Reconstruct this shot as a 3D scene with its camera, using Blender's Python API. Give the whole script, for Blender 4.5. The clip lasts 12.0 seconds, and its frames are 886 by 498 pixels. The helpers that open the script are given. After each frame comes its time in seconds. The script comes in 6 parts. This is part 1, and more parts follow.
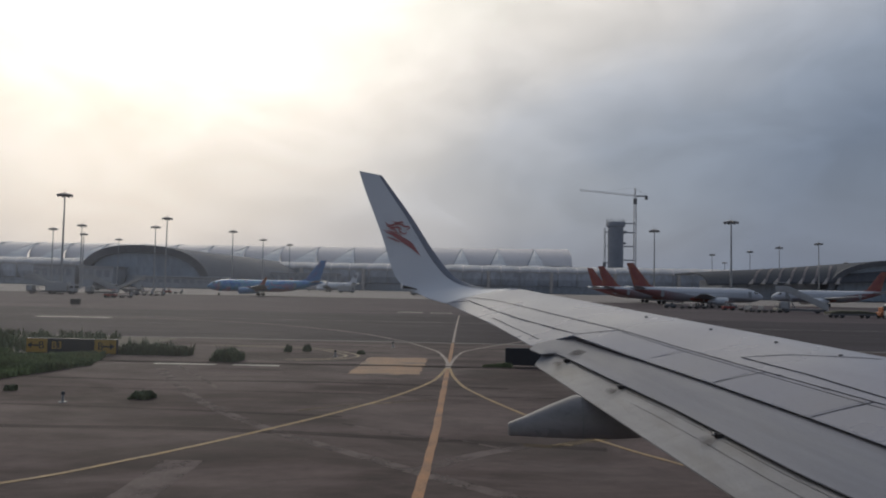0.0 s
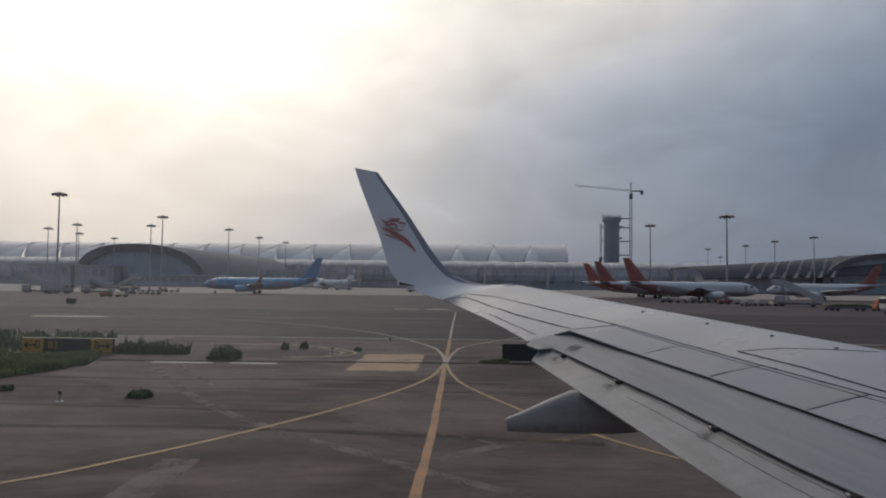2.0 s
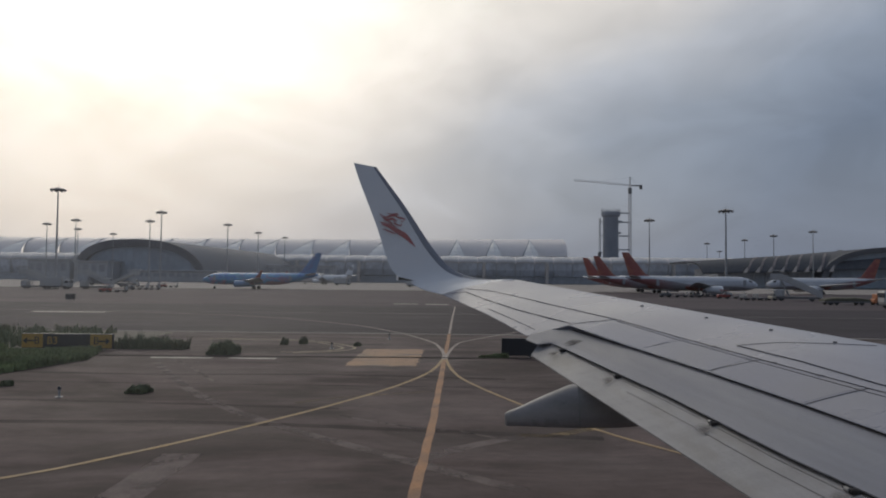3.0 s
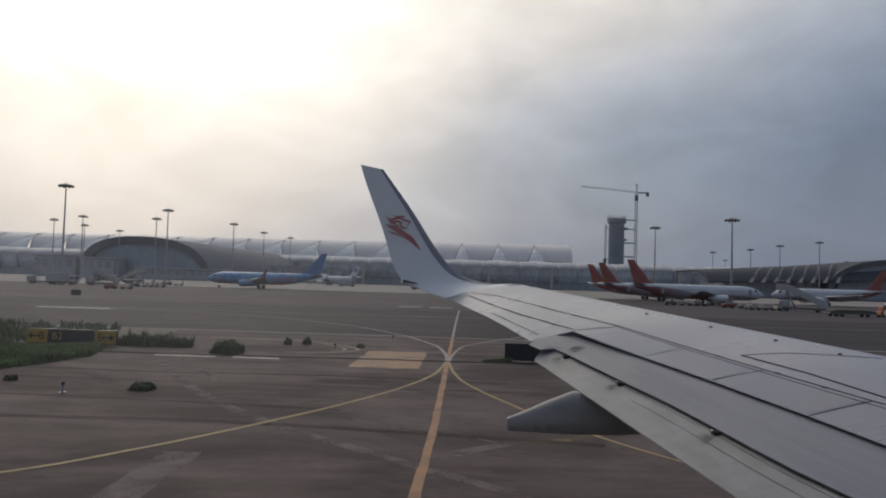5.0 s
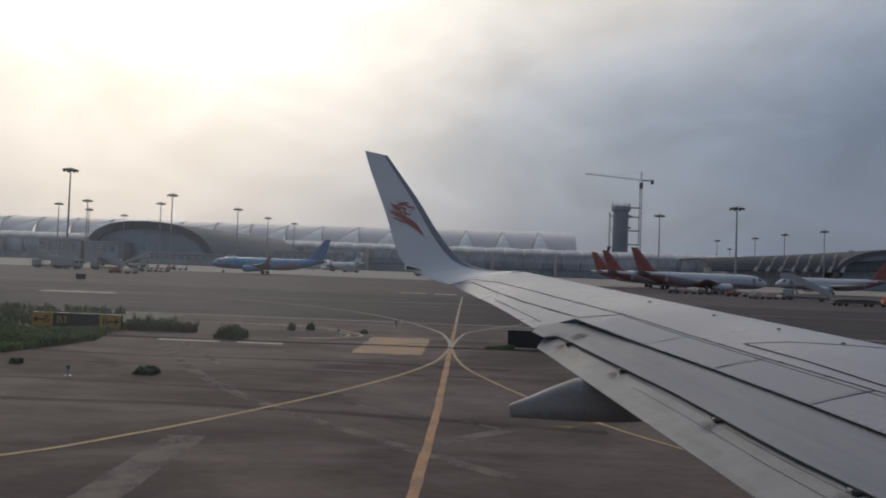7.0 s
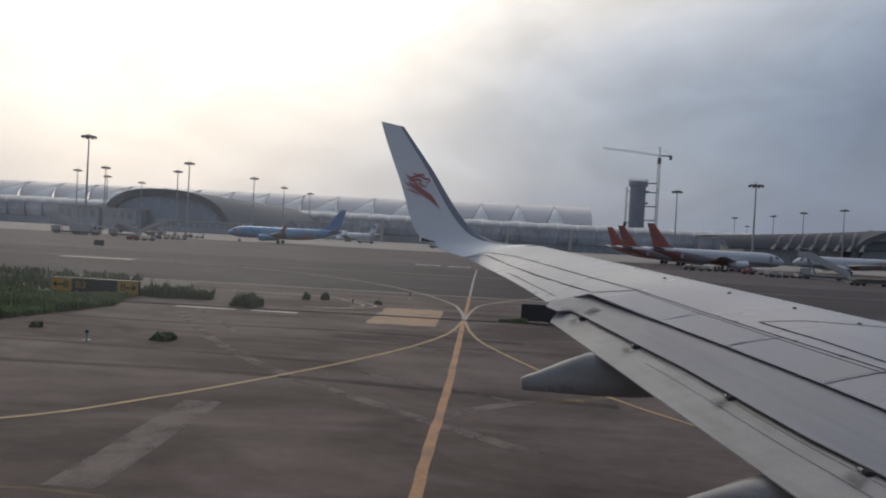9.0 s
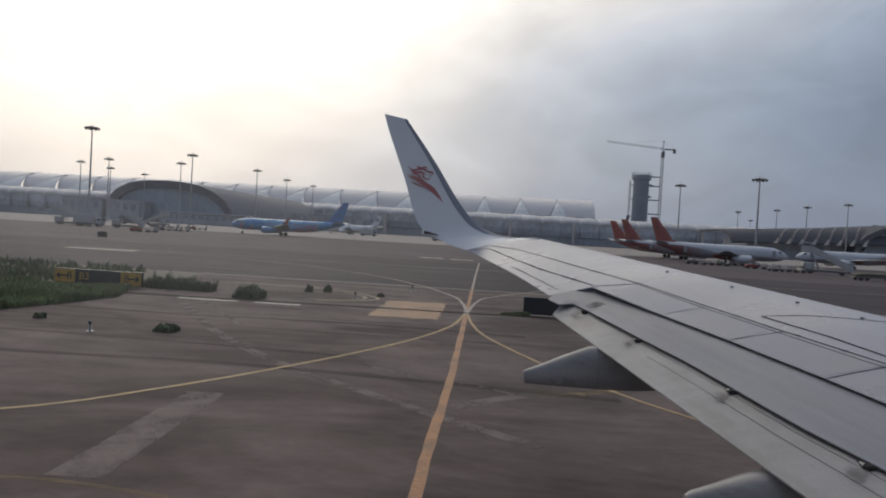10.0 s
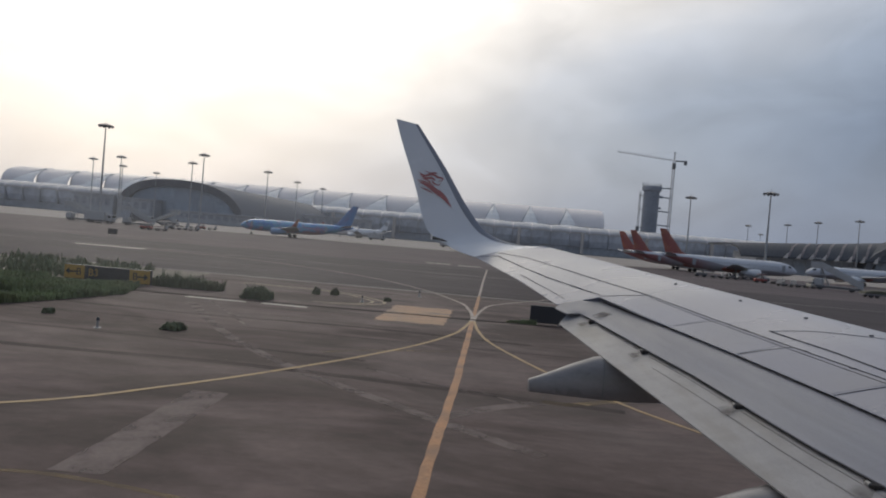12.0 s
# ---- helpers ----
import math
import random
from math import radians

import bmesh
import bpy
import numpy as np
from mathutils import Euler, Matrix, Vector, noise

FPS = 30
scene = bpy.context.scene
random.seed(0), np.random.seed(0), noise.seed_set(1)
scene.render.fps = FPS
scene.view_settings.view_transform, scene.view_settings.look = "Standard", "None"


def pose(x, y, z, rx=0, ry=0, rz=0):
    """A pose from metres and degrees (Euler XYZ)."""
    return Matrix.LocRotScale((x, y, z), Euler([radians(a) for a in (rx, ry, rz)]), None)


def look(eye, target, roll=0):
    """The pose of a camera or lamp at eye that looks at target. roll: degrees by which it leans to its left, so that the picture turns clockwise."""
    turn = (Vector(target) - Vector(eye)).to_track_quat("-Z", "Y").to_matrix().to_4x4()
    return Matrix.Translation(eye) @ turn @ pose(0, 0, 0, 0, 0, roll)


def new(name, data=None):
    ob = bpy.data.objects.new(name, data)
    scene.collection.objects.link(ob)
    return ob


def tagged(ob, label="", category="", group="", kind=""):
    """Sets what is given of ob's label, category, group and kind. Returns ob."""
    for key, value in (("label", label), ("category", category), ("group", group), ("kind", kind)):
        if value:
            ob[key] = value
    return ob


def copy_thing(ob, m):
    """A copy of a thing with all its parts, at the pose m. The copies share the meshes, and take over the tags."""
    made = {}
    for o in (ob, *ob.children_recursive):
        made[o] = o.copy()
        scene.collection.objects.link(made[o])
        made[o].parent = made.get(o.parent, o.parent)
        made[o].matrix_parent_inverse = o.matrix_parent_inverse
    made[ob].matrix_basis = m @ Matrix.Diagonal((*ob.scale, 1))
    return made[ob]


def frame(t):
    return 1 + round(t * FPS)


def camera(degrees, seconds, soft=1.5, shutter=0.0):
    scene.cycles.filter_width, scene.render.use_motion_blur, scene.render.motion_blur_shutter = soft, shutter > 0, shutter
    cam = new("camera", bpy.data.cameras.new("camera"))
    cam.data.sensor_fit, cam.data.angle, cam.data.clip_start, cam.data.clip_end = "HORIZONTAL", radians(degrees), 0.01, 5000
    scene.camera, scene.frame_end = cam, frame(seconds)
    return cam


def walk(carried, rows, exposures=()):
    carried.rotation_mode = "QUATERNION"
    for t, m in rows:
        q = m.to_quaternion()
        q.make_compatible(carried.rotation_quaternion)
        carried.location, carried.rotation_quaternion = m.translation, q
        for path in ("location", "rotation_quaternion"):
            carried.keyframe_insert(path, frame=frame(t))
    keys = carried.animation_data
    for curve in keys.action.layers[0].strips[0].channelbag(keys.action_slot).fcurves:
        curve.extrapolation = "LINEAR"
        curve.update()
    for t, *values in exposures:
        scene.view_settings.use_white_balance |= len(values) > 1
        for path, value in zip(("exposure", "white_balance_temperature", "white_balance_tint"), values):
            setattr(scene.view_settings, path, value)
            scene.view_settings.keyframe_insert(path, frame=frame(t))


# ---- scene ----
# The shot looks out of a cabin window of an airliner at its own wing and the airport beyond.
EYE = (0.0, 0.0, 4.4)
cam = camera(62.65, 12.0, soft=2.0)


def aim(yaw, pitch, roll):
    """Camera pose at the window: yaw from straight out towards the nose, pitch up, roll to the left."""
    y, p = radians(yaw), radians(pitch)
    way = Vector((math.sin(y) * math.cos(p), math.cos(y) * math.cos(p), math.sin(p)))
    return look(EYE, Vector(EYE) + 100 * way, roll)


# the airliner stands leaning a little on the sloping taxiway
LEAN, NOSE_UP = 0.30, 0.12

ROWS = [
    (0, -1.73, 2.82, 0.79),
    (0.5, -1.67, 2.70, 0.79),
    (1, -1.32, 2.78, 0.59),
    (1.5, -1.37, 2.67, 0.51),
    (2, -1.43, 2.54, 0.33),
    (2.5, -1.44, 2.18, 0.30),
    (3, -1.36, 2.14, 0.23),
    (5, -1.77, 2.40, 1.39),
    (5.5, -1.75, 2.11, 0.95),
    (6, -1.83, 2.30, 1.52),
    (6.5, -1.82, 1.96, 1.74),
    (7, -2.03, 1.34, 1.78),
    (9, -3.10, -0.88, 2.78),
    (9.5, -3.32, -1.20, 3.03),
    (10, -3.28, -1.45, 3.02),
    (10.5, -3.27, -1.14, 3.50),
    (11, -3.40, -0.77, 3.99),
    (11.5, -3.71, -0.99, 4.54),
    (12, -3.95, -1.03, 4.51),
]
walk(cam, [(t, aim(a, b + NOSE_UP, c + LEAN)) for t, a, b, c in ROWS], [(0.0, -0.33), (3.0, -0.33), (5.0, -0.3), (7.0, -0.3), (9.0, -0.06), (12.0, 0.02)])

# ---------------------------------------------------------------- sky and sun
SUN_AZ, SUN_EL = -27.0, 29.0          # degrees from straight out (+Y) towards +X, and up
sun_way = Vector((math.sin(radians(SUN_AZ)) * math.cos(radians(SUN_EL)),
                  math.cos(radians(SUN_AZ)) * math.cos(radians(SUN_EL)), math.sin(radians(SUN_EL))))


def build_world():
    w = bpy.data.worlds.new("sky")
    scene.world = w
    w.use_nodes = True
    nt = w.node_tree
    nt.nodes.clear()
    N, L = nt.nodes.new, nt.links.new
    out, bg = N("ShaderNodeOutputWorld"), N("ShaderNodeBackground")
    sky = N("ShaderNodeTexSky")
    sky.sky_type, sky.sun_disc = "NISHITA", False
    sky.sun_elevation, sky.sun_rotation = radians(SUN_EL), radians(SUN_AZ)
    sky.dust_density, sky.air_density = 4.0, 1.5
    co = N("ShaderNodeTexCoord")
    dot = N("ShaderNodeVectorMath")
    dot.operation = "DOT_PRODUCT"
    dot.inputs[1].default_value = sun_way
    L(co.outputs["Generated"], dot.inputs[0])
    ang = N("ShaderNodeMath")
    ang.operation = "ARCCOSINE"
    L(dot.outputs["Value"], ang.inputs[0])
    # broken cloud, stretched along the horizon
    mp = N("ShaderNodeMapping")
    mp.inputs["Scale"].default_value = (1.6, 1.6, 2.9)
    mp.inputs["Location"].default_value = (0.35, 0.1, 0.2)
    L(co.outputs["Generated"], mp.inputs[0])
    n1, n2 = N("ShaderNodeTexNoise"), N("ShaderNodeTexNoise")
    n1.inputs["Scale"].default_value, n1.inputs["Detail"].default_value = 1.7, 5.0
    n1.inputs["Roughness"].default_value = 0.45
    n1.inputs["Distortion"].default_value = 0.35
    n2.inputs["Scale"].default_value, n2.inputs["Detail"].default_value = 4.2, 7.0
    L(mp.outputs[0], n1.inputs[0])
    L(mp.outputs[0], n2.inputs[0])
    mixn = N("ShaderNodeMath")
    mixn.operation = "MULTIPLY_ADD"
    mixn.inputs[1].default_value = 0.5
    L(n2.outputs[0], mixn.inputs[0])
    L(n1.outputs[0], mixn.inputs[2])
    # the cloud bends the edge of the sun's glow
    shift = N("ShaderNodeMath")
    shift.operation = "MULTIPLY_ADD"
    shift.inputs[1].default_value = -0.215
    L(mixn.outputs[0], shift.inputs[0])
    L(ang.outputs[0], shift.inputs[2])
    # the veil thins towards the zenith
    sep = N("ShaderNodeSeparateXYZ")
    L(co.outputs["Generated"], sep.inputs[0])
    thin = N("ShaderNodeMapRange")
    thin.interpolation_type = "SMOOTHSTEP"
    thin.inputs[1].default_value, thin.inputs[2].default_value = 0.16, 0.42
    thin.inputs[3].default_value, thin.inputs[4].default_value = 0.06, -0.27
    L(sep.outputs["Z"], thin.inputs[0])
    veil = N("ShaderNodeMath")
    L(shift.outputs[0], veil.inputs[0])
    L(thin.outputs[0], veil.inputs[1])
    rng = N("ShaderNodeMapRange")
    rng.inputs[1].default_value, rng.inputs[2].default_value = -0.215, 1.175
    L(veil.outputs[0], rng.inputs[0])
    ramp = N("ShaderNodeValToRGB")
    els = ramp.color_ramp.elements
    els[0].position, els[0].color = 0.0, (1.35, 1.3, 1.2, 1)
    els[1].position, els[1].color = 1.0, (0.165, 0.206, 0.285, 1)
    for pos, col in ((0.20, (1.08, 1.04, 0.955)), (0.29, (0.93, 0.885, 0.835)), (0.38, (0.74, 0.72, 0.71)), (0.48, (0.515, 0.543, 0.603)),
                     (0.60, (0.298, 0.346, 0.434)), (0.76, (0.183, 0.233, 0.331))):
        e = els.new(pos)
        e.color = (*col, 1)
    L(rng.outputs[0], ramp.inputs[0])
    # thin wisps, lighter and darker than the veil behind them
    mp3, n3, wr, wm = N("ShaderNodeMapping"), N("ShaderNodeTexNoise"), N("ShaderNodeMapRange"), N("ShaderNodeVectorMath")
    mp3.inputs["Scale"].default_value = (2.6, 2.6, 5.0)
    mp3.inputs["Rotation"].default_value = (0.0, 0.22, 0.0)
    mp3.inputs["Location"].default_value = (1.7, 0.4, 0.9)
    L(co.outputs["Generated"], mp3.inputs[0])
    L(mp3.outputs[0], n3.inputs[0])
    n3.inputs["Scale"].default_value, n3.inputs["Detail"].default_value = 2.4, 6.0
    n3.inputs["Roughness"].default_value, n3.inputs["Distortion"].default_value = 0.56, 0.6
    wr.inputs[1].default_value, wr.inputs[2].default_value = 0.32, 0.70
    wr.inputs[3].default_value, wr.inputs[4].default_value = 0.88, 1.13
    L(n3.outputs[0], wr.inputs[0])
    wm.operation = "SCALE"
    L(ramp.outputs[0], wm.inputs[0])
    L(wr.outputs[0], wm.inputs["Scale"])
    # paler, warmer haze low down
    low = N("ShaderNodeMapRange")
    low.interpolation_type = "SMOOTHSTEP"
    low.inputs[1].default_value, low.inputs[2].default_value = 0.0, 0.24
    low.inputs[3].default_value, low.inputs[4].default_value = 0.24, 0.0
    L(sep.outputs["Z"], low.inputs[0])
    haze = N("ShaderNodeMixRGB")
    haze.inputs[2].default_value = (0.285, 0.305, 0.355, 1)
    L(low.outputs[0], haze.inputs[0])
    L(wm.outputs[0], haze.inputs[1])
    # warm light scattered low down under the sun
    az2, el2 = radians(SUN_AZ - 4), radians(6)
    dot2, near, warm = N("ShaderNodeVectorMath"), N("ShaderNodeMapRange"), N("ShaderNodeMixRGB")
    dot2.operation = "DOT_PRODUCT"
    dot2.inputs[1].default_value = (math.sin(az2) * math.cos(el2), math.cos(az2) * math.cos(el2), math.sin(el2))
    L(co.outputs["Generated"], dot2.inputs[0])
    near.interpolation_type = "SMOOTHSTEP"
    near.inputs[1].default_value, near.inputs[2].default_value = math.cos(0.62), 1.0
    near.inputs[3].default_value, near.inputs[4].default_value = 0.0, 1.0
    L(dot2.outputs["Value"], near.inputs[0])
    warm.blend_type = "ADD"
    warm.inputs[2].default_value = (0.115, 0.10, 0.088, 1)
    L(near.outputs[0], warm.inputs[0])
    L(haze.outputs[0], warm.inputs[1])
    # a little clear sky shows through the veil
    mix = N("ShaderNodeMixRGB")
    mix.blend_type = "ADD"
    mix.inputs[0].default_value = 0.01
    L(warm.outputs[0], mix.inputs[1])
    L(sky.outputs[0], mix.inputs[2])
    L(mix.outputs[0], bg.inputs[0])
    bg.inputs[1].default_value = 1.0
    L(bg.outputs[0], out.inputs[0])


build_world()
sun = new("sun", bpy.data.lights.new("sun", "SUN"))
sun.data.energy, sun.data.angle, sun.data.color = 0.35, radians(14), (1.0, 0.93, 0.82)
sun.matrix_world = look((0, 0, 60), Vector((0, 0, 60)) - sun_way)

# ---------------------------------------------------------------- materials


def mat(name, color, rough=0.6, metal=0.0, spread=0.12, scale=1.0, fine=12.0, bump=0.0, stretch=(1, 1, 1),
        stain=None, stain_amount=0.0, stain_scale=0.3, per_object=0.0, gloss=0.5):
    """A painted or mineral surface with two scales of variation, optional stains and relief."""
    m = bpy.data.materials.new(name)
    m.use_nodes = True
    nt = m.node_tree
    N, L = nt.nodes.new, nt.links.new
    bsdf = nt.nodes["Principled BSDF"]
    bsdf.inputs["Roughness"].default_value, bsdf.inputs["Metallic"].default_value = rough, metal
    bsdf.inputs["Specular IOR Level"].default_value = gloss
    co, mp = N("ShaderNodeTexCoord"), N("ShaderNodeMapping")
    mp.inputs["Scale"].default_value = stretch
    L(co.outputs["Object"], mp.inputs[0])
    big, small = N("ShaderNodeTexNoise"), N("ShaderNodeTexNoise")
    big.inputs["Scale"].default_value, big.inputs["Detail"].default_value = scale, 6
    small.inputs["Scale"].default_value, small.inputs["Detail"].default_value = scale * fine, 4
    L(mp.outputs[0], big.inputs[0])
    L(mp.outputs[0], small.inputs[0])
    add = N("ShaderNodeMath")
    add.operation = "ADD"
    L(big.outputs[0], add.inputs[0])
    L(small.outputs[0], add.inputs[1])
    fac = N("ShaderNodeMapRange")
    fac.inputs[1].default_value, fac.inputs[2].default_value = 0.65, 1.35
    fac.inputs[3].default_value, fac.inputs[4].default_value = 1 - spread, 1 + spread
    L(add.outputs[0], fac.inputs[0])
    mul = N("ShaderNodeVectorMath")
    mul.operation = "SCALE"
    mul.inputs[0].default_value = color
    L(fac.outputs[0], mul.inputs["Scale"])
    last = mul.outputs[0]
    if stain:
        sn, sr, sm = N("ShaderNodeTexNoise"), N("ShaderNodeMapRange"), N("ShaderNodeMixRGB")
        sn.inputs["Scale"].default_value, sn.inputs["Detail"].default_value = stain_scale, 5
        sr.inputs[1].default_value, sr.inputs[2].default_value, sr.inputs[4].default_value = 0.48, 0.68, stain_amount
        L(mp.outputs[0], sn.inputs[0])
        L(sn.outputs[0], sr.inputs[0])
        L(sr.outputs[0], sm.inputs[0])
        L(last, sm.inputs[1])
        sm.inputs[2].default_value = (*stain, 1)
        last = sm.outputs[0]
    if per_object:
        oi, pr, ps = N("ShaderNodeObjectInfo"), N("ShaderNodeMapRange"), N("ShaderNodeVectorMath")
        ps.operation = "SCALE"
        pr.inputs[3].default_value, pr.inputs[4].default_value = 1 - per_object, 1 + per_object
        L(oi.outputs["Random"], pr.inputs[0])
        L(last, ps.inputs[0])
        L(pr.outputs[0], ps.inputs["Scale"])
        last = ps.outputs[0]
    L(last, bsdf.inputs["Base Color"])
    rr = N("ShaderNodeMapRange")
    rr.inputs[1].default_value, rr.inputs[2].default_value = 0.3, 0.7
    rr.inputs[3].default_value, rr.inputs[4].default_value = max(0.02, rough - 0.08), min(1, rough + 0.08)
    L(big.outputs[0], rr.inputs[0])
    L(rr.outputs[0], bsdf.inputs["Roughness"])
    if bump:
        bp = N("ShaderNodeBump")
        bp.inputs["Strength"].default_value, bp.inputs["Distance"].default_value = bump, 0.02
        L(small.outputs[0], bp.inputs["Height"])
        L(bp.outputs[0], bsdf.inputs["Normal"])
    return m


def streaked(name, color, stripe, amount, rough, along, stain):
    """Pavement with long tyre and slab streaks along the taxi direction."""
    m = mat(name, color, rough, 0, 0.19, 0.22, 22, 0.2, (0.6, 1, 1), stain, 0.6, 0.16, gloss=0.25)
    nt = m.node_tree
    N, L = nt.nodes.new, nt.links.new
    bsdf = nt.nodes["Principled BSDF"]
    src = bsdf.inputs["Base Color"].links[0].from_socket
    co, mp, no, mr, mx = (N("ShaderNodeTexCoord"), N("ShaderNodeMapping"), N("ShaderNodeTexNoise"),
                          N("ShaderNodeMapRange"), N("ShaderNodeMixRGB"))
    mp.inputs["Scale"].default_value = along
    L(co.outputs["Object"], mp.inputs[0])
    L(mp.outputs[0], no.inputs[0])
    no.inputs["Scale"].default_value, no.inputs["Detail"].default_value = 1.0, 8
    no.inputs["Roughness"].default_value, no.inputs["Distortion"].default_value = 0.62, 0.8
    mr.inputs[1].default_value, mr.inputs[2].default_value, mr.inputs[4].default_value = 0.42, 0.60, amount
    L(no.outputs[0], mr.inputs[0])
    L(mr.outputs[0], mx.inputs[0])
    L(src, mx.inputs[1])
    mx.inputs[2].default_value = (*stripe, 1)
    # smaller blotches: oil, repairs, washed-out patches
    bl, br, bm2 = N("ShaderNodeTexNoise"), N("ShaderNodeMapRange"), N("ShaderNodeVectorMath")
    mp2 = N("ShaderNodeMapping")
    mp2.inputs["Scale"].default_value = (along[0] * 4, along[1] * 3.2, 1)
    L(co.outputs["Object"], mp2.inputs[0])
    L(mp2.outputs[0], bl.inputs[0])
    bl.inputs["Scale"].default_value, bl.inputs["Detail"].default_value, bl.inputs["Roughness"].default_value = 1.0, 6, 0.65
    br.inputs[1].default_value, br.inputs[2].default_value = 0.34, 0.66
    br.inputs[3].default_value, br.inputs[4].default_value = 0.74, 1.22
    L(bl.outputs[0], br.inputs[0])
    bm2.operation = "SCALE"
    L(mx.outputs[0], bm2.inputs[0])
    L(br.outputs[0], bm2.inputs["Scale"])
    L(bm2.outputs[0], bsdf.inputs["Base Color"])
    return m


CONCRETE = streaked("worn concrete", (0.120, 0.0875, 0.0835), (0.047, 0.0332, 0.0305), 0.85, 0.85, (0.11, 0.22, 1), (0.137, 0.107, 0.103))
ASPHALT = streaked("taxiway asphalt", (0.035, 0.0265, 0.0335), (0.046, 0.036, 0.043), 0.5, 0.85, (0.01, 0.06, 1), (0.036, 0.029, 0.031))
ASPHALT_OLD = streaked("old asphalt", (0.063, 0.048, 0.056), (0.090, 0.069, 0.076), 0.5, 0.85, (0.012, 0.05, 1), (0.080, 0.063, 0.065))
APRON = streaked("pale apron concrete", (0.30, 0.272, 0.255), (0.24, 0.22, 0.205), 0.5, 0.85, (0.01, 0.08, 1), (0.3, 0.27, 0.25))
SOIL = mat("bare soil", (0.16, 0.14, 0.11), 0.95, 0, 0.3, 0.8, 14, 0.5)
YELLOW = mat("worn yellow marking", (0.36, 0.24, 0.11), 0.7, 0, 0.25, 2.0, 10, 0.2, (1, 1, 1), (0.16, 0.13, 0.10), 0.5, 1.4)
DULL_LINE = mat("nearly worn pale marking", (0.20, 0.187, 0.175), 0.8, 0, 0.3, 0.6, 12, 0.2, (0.4, 1, 1), (0.10, 0.09, 0.085), 0.7, 0.5)
WHITE_LINE = mat("worn white marking", (0.50, 0.46, 0.40), 0.7, 0, 0.2, 1.0, 12, 0.2, (1, 1, 1), (0.2, 0.18, 0.16), 0.5, 0.8)
FADED_LINE = mat("bleached yellow marking", (0.30, 0.235, 0.15), 0.75, 0, 0.3, 2.0, 10, 0.2, (1, 1, 1), (0.13, 0.105, 0.09), 0.75, 1.1)
WORN_LINE = mat("pinkish worn white marking", (0.36, 0.30, 0.26), 0.75, 0, 0.3, 1.6, 9, 0.2, (1, 1, 1), (0.15, 0.125, 0.115), 0.75, 0.9)
CENTRE_PAINT = mat("worn orange-yellow line paint", (0.37, 0.185, 0.085), 0.7, 0, 0.3, 1.2, 9, 0.2, (1, 1, 1), (0.17, 0.10, 0.07), 0.7, 0.9)
ORANGE_SQ = mat("faded orange marking", (0.31, 0.178, 0.098), 0.7, 0, 0.45, 1.6, 9, 0.2, (0.5, 1, 1), (0.115, 0.088, 0.078), 0.9, 0.9)


def worn(name, color, cover, scale, stretch=(1, 1, 1)):
    """A patchy thin layer that lets the pavement show through."""
    m = mat(name, color, 0.85, 0, 0.2, 1.0, 10, 0.2, (1, 1, 1), gloss=0.25)
    nt = m.node_tree
    co, mp, no, mr = (nt.nodes.new(k) for k in ("ShaderNodeTexCoord", "ShaderNodeMapping", "ShaderNodeTexNoise", "ShaderNodeMapRange"))
    mp.inputs["Scale"].default_value = stretch
    no.inputs["Scale"].default_value, no.inputs["Detail"].default_value, no.inputs["Roughness"].default_value = scale, 6, 0.6
    mr.inputs[1].default_value, mr.inputs[2].default_value, mr.inputs[4].default_value = 0.22, 0.58, cover
    nt.links.new(co.outputs["Object"], mp.inputs[0])
    nt.links.new(mp.outputs[0], no.inputs[0])
    nt.links.new(no.outputs[0], mr.inputs[0])
    nt.links.new(mr.outputs[0], nt.nodes["Principled BSDF"].inputs["Alpha"])
    return m


REPAIR = worn("pale worn filler", (0.19, 0.152, 0.142), 0.9, 0.8)
YELLOW_FAINT = worn("nearly gone yellow paint", (0.28, 0.205, 0.115), 0.6, 1.2)
TYRE_MARK = worn("tyre rubber smear", (0.045, 0.036, 0.034), 0.4, 0.5, (0.25, 2.0, 1))
JOINT = mat("dark joint sealant", (0.03, 0.027, 0.026), 0.9, 0, 0.2, 2, gloss=0.1)
WING_PAINT = mat("grey wing enamel", (0.227, 0.234, 0.292), 0.30, 0, 0.05, 0.6, 30, 0.02, (0.5, 1, 1), (0.285, 0.285, 0.295), 0.4, 0.5)
FLAP_PAINT = mat("grey flap enamel", (0.200, 0.200, 0.228), 0.42, 0, 0.06, 1.2, 18, 0.03, (1.6, 0.45, 1), (0.19, 0.185, 0.19), 0.5, 1.3)
AFT_PAINT = mat("weathered aft flap enamel", (0.252, 0.244, 0.25), 0.45, 0, 0.09, 1.5, 16, 0.03, (2.2, 0.6, 1), (0.20, 0.185, 0.168), 0.7, 1.6)
WINGLET_PAINT = mat("white winglet enamel", (0.66, 0.675, 0.71), 0.3, 0, 0.03, 0.8, 20, 0.0)
LE_METAL = mat("dull leading edge metal", (0.17, 0.19, 0.24), 0.45, 0.3, 0.1, 1.0, 20)
SCORED = mat("scored dull enamel", (0.185, 0.178, 0.178), 0.45, 0, 0.3, 3)
JOINT_GREY = mat("dull grey joint", (0.15, 0.15, 0.155), 0.5, 0, 0.2, 3)
SPOILER_PAINT = mat("grey spoiler enamel", (0.229, 0.235, 0.290), 0.32, 0, 0.06, 0.9, 24, 0.02, (0.6, 1, 1), (0.215, 0.212, 0.22), 0.45, 0.7, per_object=0.09)


